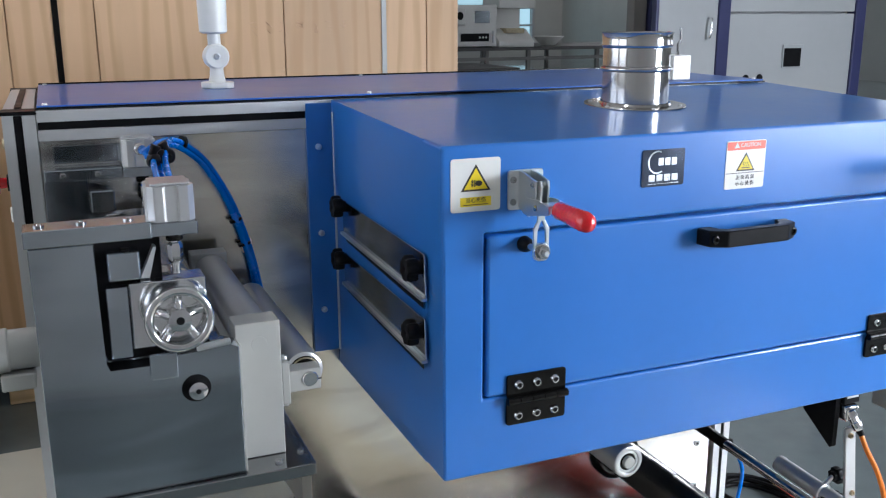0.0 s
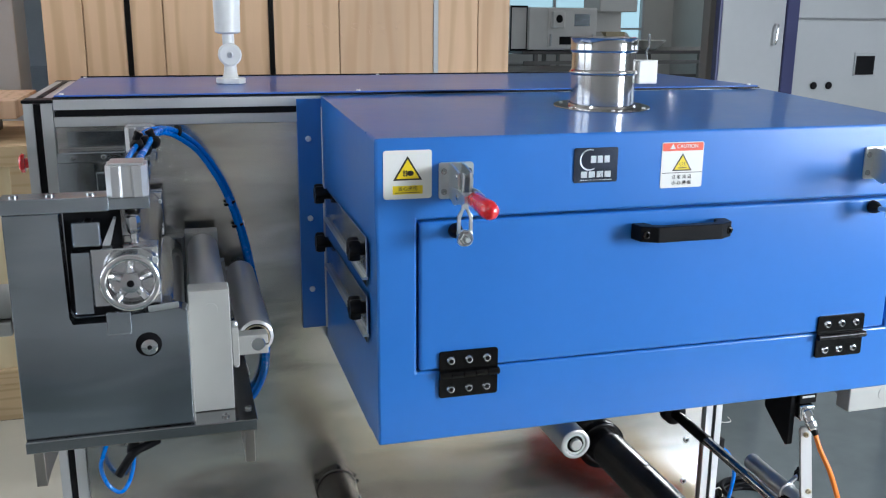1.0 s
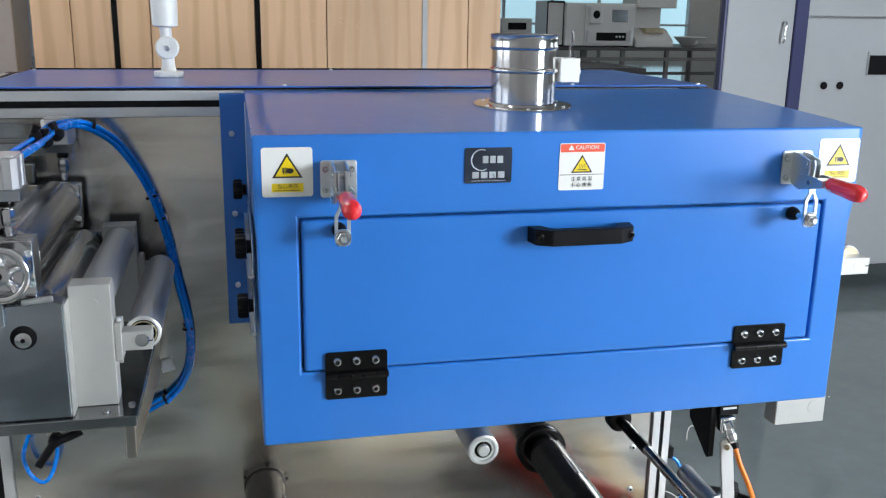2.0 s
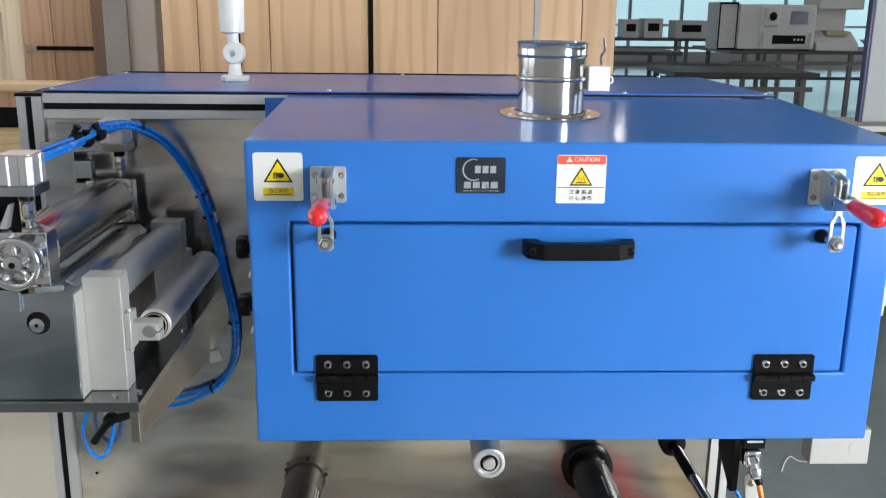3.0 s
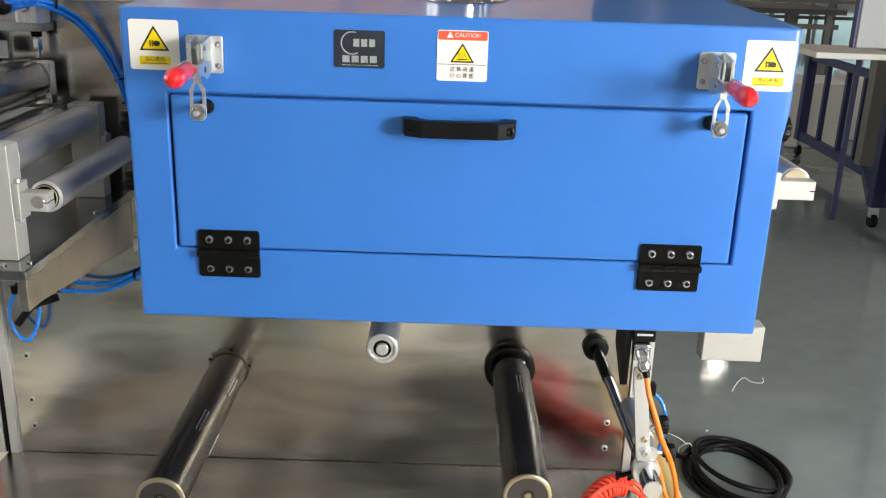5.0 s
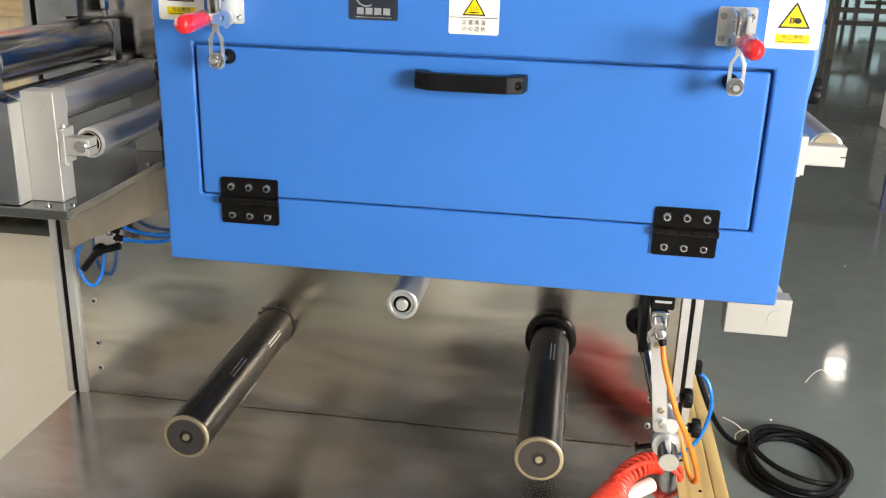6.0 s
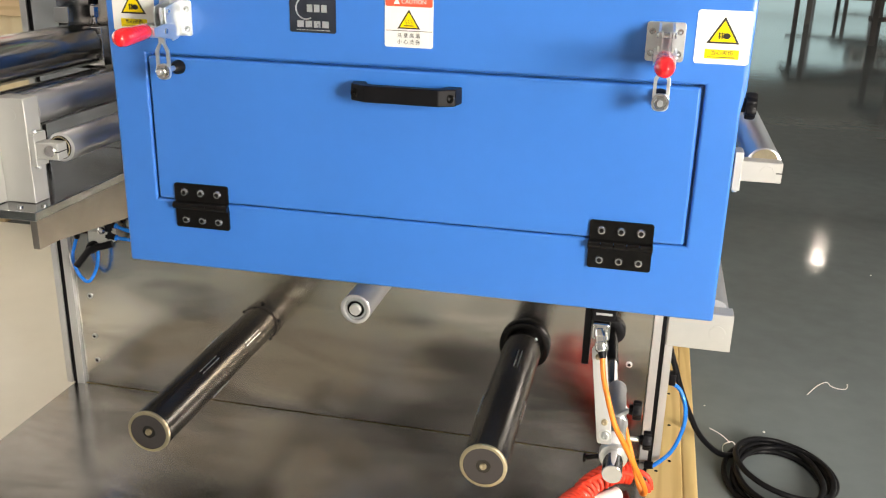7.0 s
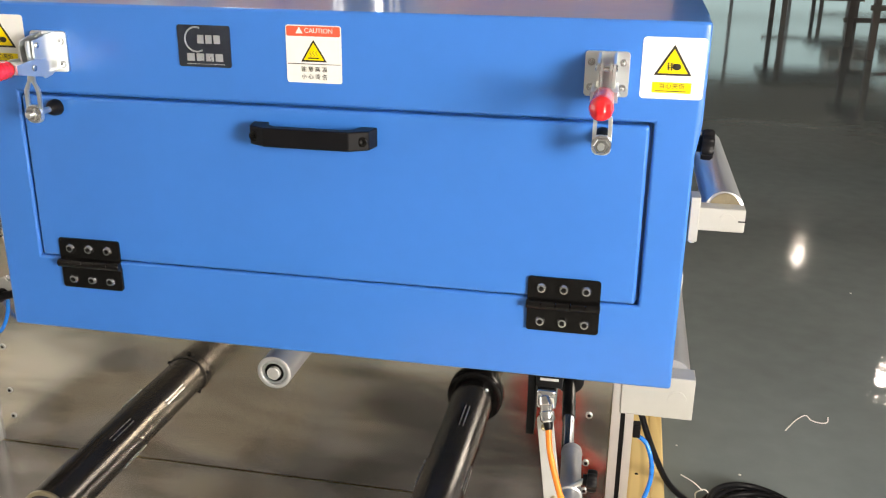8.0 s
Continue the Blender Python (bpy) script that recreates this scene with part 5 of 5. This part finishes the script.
part("button", lathe((-0.340, 0.4378, 0.514), (-0.2, -1, 0.2), [(0, 0.008), (0.004, 0.0085), (0.008, 0.007), (0.0095, 0.002)], 20), CHROME, valve, "domed chrome button")
lever = part("lever", sweep([(-0.318, 0.437, 0.487), (-0.338, 0.430, 0.481), (-0.360, 0.420, 0.476), (-0.376, 0.414, 0.458), (-0.391, 0.408, 0.438)], 0.0080, 12, 5), BLACK, valve, "black plastic lever")
part("pivot", lathe((-0.362, 0.4375, 0.477), (0, -1, 0), [(0, 0.0125), (0.016, 0.0125), (0.02, 0.009)], 18), BLACK, lever)
for fx, fz in ((-0.332, 0.529), (-0.334, 0.502)):
    f = part("fitting", lathe((fx, 0.446, fz), (1, 0, -0.2), [(0, 0.009), (0.006, 0.009), (0.008, 0.007), (0.016, 0.007), (0.02, 0.0055)], 16), BLACK, valve, "black push-in fitting")
    part("release_ring", lathe((fx + 0.0195, 0.446, fz - 0.0039), (1, 0, -0.2), [(0, 0.0062), (0.003, 0.0062), (0.0035, 0.0045)], 16), TUBE, f, "blue release ring")
part("elbow", lathe((-0.330, 0.446, 0.512), (0, 0, 1), [(0, 0.008), (0.026, 0.008), (0.03, 0.005)], 14), BLACK, valve)
part("fitting", lathe((-0.405, 0.44, 0.507), (0, 0, -1), [(0, 0.007), (0.014, 0.007), (0.018, 0.005)], 14), BLACK, valve, "black push-in fitting")
part("nipple", cyl((-0.405, 0.446, 0.505), (-0.376, 0.446, 0.505), 0.005, 0.001, 12), BLACK_METAL, valve)
part("loop", sweep([(-0.406, 0.44, 0.492), (-0.421, 0.44, 0.449), (-0.417, 0.44, 0.418), (-0.405, 0.44, 0.397), (-0.389, 0.44, 0.390), (-0.375, 0.444, 0.408), (-0.366, 0.449, 0.440), (-0.364, 0.452, 0.482)], 0.0038, 10, 7), TUBE, valve)
part("tube", sweep([(-0.312, 0.446, 0.525), (-0.290, 0.452, 0.515), (-0.254, 0.457, 0.510), (-0.215, 0.458, 0.514), (-0.17, 0.460, 0.533)], 0.0042, 10, 6), TUBE, valve)
part("tube", sweep([(-0.314, 0.446, 0.498), (-0.290, 0.452, 0.494), (-0.256, 0.456, 0.493), (-0.215, 0.456, 0.502), (-0.168, 0.457, 0.525)], 0.0042, 10, 6), TUBE, valve)
fix(valve)
estop = thing("stop_button", (-0.494, 0.53, 0.93), "red mushroom stop button on the frame post", "button")
part("button", lathe((-0.500, 0.545, 0.985), (-1, 0, 0), [(0, 0.008), (0.010, 0.009), (0.011, 0.016), (0.016, 0.0175), (0.020, 0.013)], 24), RED, estop)
part("collar", lathe((-0.488, 0.545, 0.985), (-1, 0, 0), [(0, 0.014), (0.012, 0.013)], 20), BLACK, estop)
part("lamp", lathe((-0.488, 0.545, 0.935), (-1, 0, 0), [(0, 0.014), (0.008, 0.014), (0.012, 0.011)], 20), WHITE, estop)
part("lamp", lathe((-0.488, 0.545, 1.045), (-1, 0, 0), [(0, 0.010), (0.008, 0.010), (0.012, 0.007)], 20), BRASS, estop)
fix(estop)

air_in = thing("air_supply_tube", (0.89, 0.47, 0.2), "blue supply tube looping from frame to fitting", "tube")
part("tube", sweep([(0.880, 0.475, 0.300), (0.902, 0.47, 0.286), (0.915, 0.46, 0.25), (0.914, 0.46, 0.205), (0.897, 0.455, 0.155), (0.868, 0.45, 0.122), (0.858, 0.45, 0.118)], 0.0042, 12, 7), TUBE, air_in)
part("fitting", box(0.8765, 0.890, 0.466, 0.486, 0.296, 0.322, 0.002), BLACK, air_in)
part("elbow", lathe((0.864, 0.45, 0.119), (-1, 0.1, -0.1), [(0, 0.0075), (0.014, 0.009), (0.018, 0.007)], 16), BLACK, air_in, "black push-in elbow")
fix(air_in)
lead = thing("power_lead", (1.12, 0.66, 0.0), "black power lead lying coiled on the floor, tied once", "cable")
part("drop", sweep([(0.878, 0.62, 0.315), (0.893, 0.62, 0.27), (0.912, 0.62, 0.215), (0.935, 0.62, 0.16), (0.962, 0.63, 0.105), (1.0, 0.665, 0.05), (1.035, 0.70, 0.018), (1.075, 0.735, 0.010)], 0.0064, 12, 6), BLACK, lead)
rng = random.Random(4)
for k in range(5):
    cx, cy, ra, rb = 1.15 + rng.uniform(-0.012, 0.012), 0.645 + rng.uniform(-0.012, 0.012), 0.102 + rng.uniform(-0.018, 0.012), 0.142 + rng.uniform(-0.02, 0.012)
    loop = [(cx + ra * math.cos(radians(a)), cy + rb * math.sin(radians(a)), 0.0068 + 0.0115 * k * (0.6 + 0.4 * math.sin(radians(a + 60 * k)))) for a in range(0, 360, 30)]
    part("turn", sweep(loop, 0.0064, 10, 4, closed=True), BLACK, lead)
part("tie", sweep([(1.032, 0.73, 0.006), (1.028, 0.715, 0.035), (1.046, 0.70, 0.055), (1.058, 0.70, 0.03), (1.05, 0.715, 0.006)], 0.0014, 6, 5), WHITE, lead, "white twist tie")
part("tie_end", sweep([(1.04, 0.70, 0.052), (1.02, 0.71, 0.064), (0.995, 0.73, 0.066)], 0.0012, 6, 5), WHITE, lead)
fix(lead)
tagged(part("thread", sweep([(1.267, 1.088, 0.003), (1.30, 1.145, 0.004), (1.328, 1.175, 0.004), (1.338, 1.155, 0.003), (1.358, 1.145, 0.003), (1.376, 1.152, 0.003), (1.383, 1.18, 0.003)], 0.0014, 6, 6), BEIGE), "white plastic thread dropped on the floor", "thread")
for lx, ly, rr in ((1.137, 0.863, 0.0038), (1.0, 0.962, 0.0025), (1.9, 1.3, 0.003), (1.62, 2.1, 0.0038)):
    tagged(part("crumb", lathe((lx, ly, 0.0), (0, 0, 1), [(0, rr), (rr * 0.5, rr * 0.7), (rr * 0.7, rr * 0.2)], 7), LABEL), "tiny pale crumb of debris on the floor", "debris", "floor debris")

# ---- signal light on the top cover ----
sig = thing("signal_light", (-0.144, 0.714, 1.1065), "white folding signal light post on the top cover", "lamp")
part("foot", prism([(-0.172, 0.702), (-0.160, 0.69), (-0.128, 0.69), (-0.116, 0.702), (-0.116, 0.726), (-0.128, 0.738), (-0.160, 0.738), (-0.172, 0.726)], "z", 1.1067, 1.118, 0.002), WHITE, sig)
part("neck", lathe((-0.144, 0.714, 1.118), (0, 0, 1), [(0, 0.016), (0.008, 0.0135), (0.022, 0.012), (0.03, 0.013)], 24), WHITE, sig)
part("hinge_disc", cyl((-0.144, 0.700, 1.163), (-0.144, 0.728, 1.163), 0.0225, 0.003, 32), WHITE, sig)
part("pin", bolt((-0.144, 0.700, 1.163), (0, -1, 0), 0.006, 0.002), ZINC, sig)
part("upper_neck", cyl((-0.145, 0.714, 1.176), (-0.146, 0.714, 1.205), 0.0115, 0.001, 22), WHITE, sig)
part("lamp_body", lathe((-0.146, 0.714, 1.203), (0, 0, 1), [(0, 0.018), (0.003, 0.0245), (0.076, 0.026)], 30), WHITE, sig)
part("lens", lathe((-0.146, 0.714, 1.279), (0, 0, 1), [(0, 0.026), (0.05, 0.026), (0.053, 0.02)], 30), GREEN, sig, "green signal lens")
fix(sig)


# ---- left background: low crate, timber crates, pillar ----
solid("wall_partition", -5.2, -1.3, 4.6, 4.8, 0, 4.4, WALL, "pale painted partition wall behind the crates", "wall")
low = thing("low_crate", (-1.2, 2.1, 0), "low pale plywood crate on skids, pine edge frame", "crate")
part("panel", box(-1.78, -0.70, 1.765, 2.45, 0.12, 0.84), PALE_PLY, low)
for x0, x1, z0, z1 in ((-1.80, -0.682, 0.12, 0.17), (-1.80, -0.682, 0.80, 0.862), (-0.74, -0.682, 0.171, 0.799), (-1.80, -1.74, 0.171, 0.799)):
    part("frame_board", box(x0, x1, 1.742, 1.764, z0, z1, 0.002), PINE, low)
part("lid", box(-1.80, -0.682, 1.765, 2.46, 0.841, 0.862, 0.002), PINE, low)
for px in (-1.7, -1.24, -0.80):
    part("skid", box(px - 0.05, px + 0.06, 1.75, 2.44, 0.0, 0.119, 0.004), PINE, low)
fix(low)
tote = thing("parts_box", (-1.0, 2.0, 0.862), "grey timber box of parts resting on the low crate", "box")
part("body", box(-1.5, -0.72, 1.85, 2.3, 0.930, 0.985, 0.003), PLY_DARK, tote)
part("board", box(-1.6, -0.9, 1.80, 1.97, 0.986, 1.01, 0.003), PINE, tote)
part("tool_case", box(-1.3, -0.82, 1.86, 2.2, 0.8625, 0.929, 0.006), BLACK, tote, "black tool case")
part("clasp", box(-0.95, -0.88, 1.852, 1.859, 0.88, 0.91, 0.002), RED, tote, "red clasp")
fix(tote)
col = thing("pillar", (-0.92, 2.75, 0), "grey clad steel column", "column", kind="structure")
part("shaft", box(-1.02, -0.815, 2.62, 2.9, 0, 4.4, 0.004), PILLAR, col)
part("cover_panel", box(-1.021, -0.925, 2.606, 2.619, 0, 4.4, 0.003), PANEL, col)
fix(col)


# added out of view so that the rollers have something red to reflect
banner = thing("hanging_banner", (-0.9, 4.4, 2.28), "unseen long red cloth banner added for red streaks on the rollers", "banner")
cloth = bmesh.new()
rows = [[cloth.verts.new((-3.0 + 0.1 * k, 4.4 + 0.015 * math.sin(k * 0.9) * (1 - j / 8), 3.40 - 0.14 * j)) for k in range(40)] for j in range(9)]
for a, b in zip(rows, rows[1:]):
    for k in range(39):
        cloth.faces.new((a[k], a[k + 1], b[k + 1], b[k]))
bmesh.ops.solidify(cloth, geom=cloth.faces, thickness=0.002)
part("cloth", cloth, BANNER, banner)
part("batten", box(-3.05, 0.95, 4.39, 4.41, 3.395, 3.42, 0.003), ALU, banner)
for px in (-2.9, -1.0, 0.8):
    part("cord", cyl((px, 4.4, 3.41), (px, 4.4, 4.4), 0.003, 0, 6), BLACK, banner)
fix(banner)


def timber_crate(x0, x1, y0, y1, z1, label):
    c = thing("timber_crate", ((x0 + x1) / 2, (y0 + y1) / 2, 0), label, "crate", "stored crates")
    n = max(2, round((x1 - x0) / 0.17))
    for k in range(n):
        a, b = x0 + (x1 - x0) * k / n, x0 + (x1 - x0) * (k + 1) / n
        part("board", box(a + 0.002, b - 0.002, y0, y0 + 0.02, 0.1, z1, 0.002), PLY_DARK, c)
    part("core", box(x0 + 0.01, x1 - 0.01, y0 + 0.021, y1, 0.08, z1 - 0.02), PLY_DARK, c)
    part("band", box(x0, x1, y0 - 0.003, y0 - 0.0005, 1.065, 1.083), BLACK_METAL, c, "steel band")
    part("buckle", box((x0 + x1) / 2 + 0.03, (x0 + x1) / 2 + 0.10, y0 - 0.008, y0 - 0.0035, 1.06, 1.088, 0.001), ZINC, c)
    for px in (x0 + 0.06, x1 - 0.06):
        part("skid", box(px - 0.05, px + 0.05, y0 + 0.02, y1, 0, 0.079), PLY_DARK, c)
    return fix(c)


timber_crate(-1.90, -1.20, 3.0, 3.6, 2.3, "reddish brown timber crate with a steel band")
board = thing("crate_panel", (-1.8, 2.7, 0), "cream painted crate with a printed mark and framed front", "crate")
part("panel", box(-2.5, -1.36, 2.62, 2.66, 0.0, 1.30, 0.004), CRATE_PAINT, board)
for x0, x1, z0, z1 in ((-1.42, -1.345, 0.0, 1.305), (-2.5, -1.421, 1.23, 1.305), (-2.5, -1.421, 0.0, 0.09)):
    part("frame_board", box(x0, x1, 2.598, 2.619, z0, z1, 0.002), CRATE_PAINT, board)
for k in range(9):
    part("mark_bar", box(-1.60 + k * 0.0165, -1.588 + k * 0.0165, 2.6165, 2.6195, 1.04, 1.066 if k % 3 else 1.074), INK, board, "dark printed mark")
part("flame_mark", prism([(-1.545, 0.945), (-1.515, 0.95), (-1.52, 0.985), (-1.532, 1.01), (-1.546, 0.98)], "y", 2.6165, 2.6195), RED_INK, board, "small red and orange mark")
part("slip", box(-1.51, -1.475, 2.617, 2.6195, 0.95, 1.0), WHITE, board)
fix(board)


# ---- navy framed equipment beyond the oven ----
rig = thing("equipment_cabinet", (2.6, 2.6, 0), "tall light grey equipment cabinet in a navy steel frame", "cabinet")
for px in (2.366, 3.17):
    part("post", box(px - 0.031, px + 0.031, 2.39, 2.45, 0.0, 2.3, 0.004), NAVY, rig)
part("door", box(2.018, 2.334, 2.40, 2.425, 0.84, 2.3, 0.004), PANEL, rig, "pale cabinet door with a chrome handle")
part("door_edge", box(2.002, 2.017, 2.395, 2.43, 0.84, 2.3, 0.003), NAVY, rig)
part("door_handle", sweep([(2.278, 2.399, 1.13), (2.278, 2.376, 1.137), (2.281, 2.374, 1.175), (2.284, 2.377, 1.212), (2.284, 2.399, 1.218)], 0.0055, 8, 5), CHROME, rig)
part("panel", box(2.398, 3.138, 2.40, 2.425, 0.12, 1.236, 0.004), PANEL, rig)
part("panel", box(2.398, 3.138, 2.40, 2.425, 1.244, 2.3, 0.004), PANEL, rig)
part("vent_frame", box(2.715, 2.835, 2.392, 2.3995, 0.992, 1.097, 0.002), PANEL, rig)
part("vent_hole", box(2.72, 2.82, 2.389, 2.3915, 0.997, 1.081, 0.001), BLACK, rig, "dark square vent")
for hx in (2.51, 2.59):
    part("socket", cyl((hx, 2.399, 0.95), (hx, 2.39, 0.95), 0.017, 0.003, 20), BLACK, rig, "round black socket")
part("carcass", box(2.41, 3.13, 2.455, 2.72, 0.13, 2.28), PANEL, rig)
fix(rig)
bench = thing("frame_trolley", (2.6, 3.5, 0), "navy steel trolley frame with barred side on castors", "trolley")
for px, py in ((2.40, 2.80), (2.62, 4.36), (3.4, 2.80)):
    part("leg", box(px - 0.028, px + 0.028, py - 0.028, py + 0.028, 0.10, 0.62, 0.003), NAVY, bench)
    part("castor", cyl((px - 0.014, py, 0.035), (px + 0.014, py, 0.035), 0.034, 0.004, 20), BLACK, bench)
    part("fork", box(px - 0.02, px + 0.02, py - 0.014, py + 0.014, 0.05, 0.0995, 0.003), ZINC, bench)
part("base_rail", box(2.43, 3.37, 2.78, 2.82, 0.10, 0.15, 0.003), NAVY, bench)
part("base_rail", prism([(2.375, 2.83), (2.425, 2.83), (2.645, 3.40), (2.595, 3.40)], "z", 0.10, 0.15, 0.003), NAVY, bench)
part("base_rail", box(2.60, 2.64, 3.405, 4.33, 0.10, 0.15, 0.003), NAVY, bench)
part("side_rail", box(2.60, 2.64, 3.49, 4.33, 0.585, 0.625, 0.003), NAVY, bench)
for by in (3.58, 3.80, 4.08):
    part("bar", box(2.606, 2.634, by - 0.014, by + 0.014, 0.151, 0.584, 0.002), NAVY, bench)
part("column", box(2.58, 2.66, 3.41, 3.485, 0.151, 2.3, 0.003), BENCH_LEG, bench, "brown steel column")
part("column", box(2.67, 2.70, 3.40, 3.49, 0.10, 2.3, 0.003), NAVY, bench)
fix(bench)
shelf = thing("side_table", (2.2, 2.9, 0), "low table with a pale top on thin dark legs", "table")
part("top", box(1.95, 2.30, 2.60, 2.95, 0.775, 0.80, 0.003), BEIGE, shelf)
for px, py in ((2.27, 2.92), (1.98, 2.92)):
    part("leg", box(px - 0.01, px + 0.01, py - 0.01, py + 0.01, 0.0, 0.7745, 0.002), NAVY, shelf)
fix(shelf)
for bx, by, bw in ((2.55, 4.6, 0.45), (3.15, 4.9, 0.4)):
    tagged(part("white_case", box(bx, bx + bw, by, by + 0.4, 0.0, 0.42, 0.01), BEIGE), "white boxed instrument standing on the floor", "case", "floor cases")


# ---- laboratory benches and instruments far behind ----
def lab_bench(x0, x1, y0, y1, z, legs, label):
    b = thing("lab_bench", ((x0 + x1) / 2, (y0 + y1) / 2, 0), label, "bench", "lab benches")
    part("worktop", box(x0, x1, y0, y1, z - 0.05, z, 0.005), BENCH_TOP, b)
    for lx in legs[0]:
        for ly in legs[1]:
            part("leg", box(lx - 0.03, lx + 0.03, ly - 0.03, ly + 0.03, 0, z - 0.051, 0.004), BENCH_LEG, b)
    part("rail", box(x0 + 0.05, x1 - 0.05, y0 + 0.04, y0 + 0.08, z - 0.20, z - 0.15), BENCH_LEG, b)
    part("rail", box(x0 + 0.05, x1 - 0.05, y1 - 0.08, y1 - 0.04, 0.25, 0.30), BENCH_LEG, b)
    return fix(b)


lab_bench(4.62, 9.6, 11.7, 13.5, 0.77, ((4.86, 5.66, 6.37, 7.6, 9.2), (11.78, 13.42)), "long dark-topped laboratory bench with brown legs")
lab_bench(3.9, 7.4, 16.4, 17.3, 0.80, ((4.0, 5.4, 7.2), (16.48, 17.22)), "dark laboratory bench near the glazed front")
lab_bench(2.55, 3.95, 11.66, 12.95, 0.74, ((2.70, 3.80), (11.76, 12.86)), "small dark laboratory table on thin brown legs")
lab_bench(2.95, 4.5, 8.45, 9.68, 0.66, ((3.06, 4.35), (8.53, 9.60)), "low dark work table on brown legs")
furn = thing("test_chamber", (4.65, 9.85, 0.82), "beige bench-top test chamber with a screen and dark control strip", "instrument")
part("body", box(4.14, 5.18, 9.52, 10.1, 0.835, 1.36, 0.01), BEIGE, furn)
part("front", box(4.42, 5.15, 9.505, 9.519, 0.86, 1.34, 0.004), BEIGE, furn)
part("port", box(4.46, 4.66, 9.44, 9.504, 1.10, 1.32, 0.02), BEIGE, furn)
part("window", cyl((4.56, 9.439, 1.22), (4.56, 9.42, 1.22), 0.05, 0.006, 24), BLACK, furn, "round dark sight glass")
part("screen", box(4.82, 5.06, 9.498, 9.5045, 1.13, 1.28, 0.003), STEEL_DARK, furn, "grey screen")
part("control_strip", box(4.60, 5.05, 9.498, 9.5045, 0.90, 1.0, 0.003), BLACK, furn, "black control strip")
for k in range(3):
    part("dial", cyl((4.9 + 0.05 * k, 9.497, 0.95), (4.9 + 0.05 * k, 9.485, 0.95), 0.014, 0, 14), BEIGE, furn)
for hx in (4.46, 5.11):
    part("pull", box(hx - 0.01, hx + 0.01, 9.47, 9.504, 0.88, 1.03, 0.003), ALU, furn)
for fx in (4.2, 5.1):
    part("foot", box(fx - 0.03, fx + 0.03, 9.56, 10.05, 0.8205, 0.8345), BLACK, furn)
fix(furn)
cab = thing("control_unit", (3.95, 9.85, 0.82), "beige upright unit with black edges on the bench", "instrument")
part("body", box(3.84, 4.09, 9.6, 10.1, 0.8205, 1.38, 0.01), BEIGE, cab)
for ex in (3.838, 4.078):
    part("edge", box(ex, ex + 0.016, 9.588, 9.599, 0.8205, 1.38), BLACK, cab)
part("edge", box(3.855, 4.077, 9.588, 9.599, 0.8205, 0.845), BLACK, cab)
part("edge", box(3.855, 4.077, 9.588, 9.599, 1.355, 1.38), BLACK, cab)
fix(cab)
disp = thing("dispenser", (5.6, 9.85, 0.82), "cream desktop press with a slanted tray", "instrument")
part("base", prism([(9.5, 0.8205), (10.1, 0.8205), (10.1, 1.05), (9.75, 1.05), (9.5, 0.90)], "x", 5.30, 5.82, 0.01), BEIGE, disp)
part("column", box(5.36, 5.80, 9.9, 10.1, 1.051, 1.5, 0.01), BEIGE, disp)
part("head", box(5.32, 5.86, 9.55, 10.1, 1.31, 1.55, 0.015), BEIGE, disp)
part("tray", box(5.45, 5.72, 9.60, 9.80, 1.0, 1.06, 0.004), BRASS, disp)
fix(disp)
tagged(part("dish", lathe((6.95, 12.2, 0.7705), (0, 0, 1), [(0, 0.085), (0.01, 0.12), (0.137, 0.25), (0.146, 0.242), (0.026, 0.10), (0.022, 0.0)], 32, cap=False), WHITE), "wide white dish on the laboratory bench", "dish")
for u, x, w in ((furn, 5.24, 1.03), (cab, 4.57, 1.03), (disp, 6.16, 1.15)):
    u.location = (x, 12.05, 0.77)
    u.scale = (w, 1.08, 1.15)
for bx, w, h, m in ((4.2, 0.3, 0.34, BEIGE), (4.6, 0.36, 0.36, BEIGE), (5.2, 0.62, 0.33, BEIGE), (6.1, 0.5, 0.42, WHITE)):
    u = thing("bench_instrument", (bx + w / 2, 16.85, 0.80), "small pale boxed instrument on the far bench", "instrument", "far instruments")
    part("body", box(bx, bx + w, 16.6, 17.1, 0.801, 0.80 + h, 0.01), m, u)
    part("panel", box(bx + w * 0.2, bx + w * 0.8, 16.592, 16.599, 0.80 + h * 0.35, 0.80 + h * 0.75), BLACK, u, "dark panel")
    fix(u)
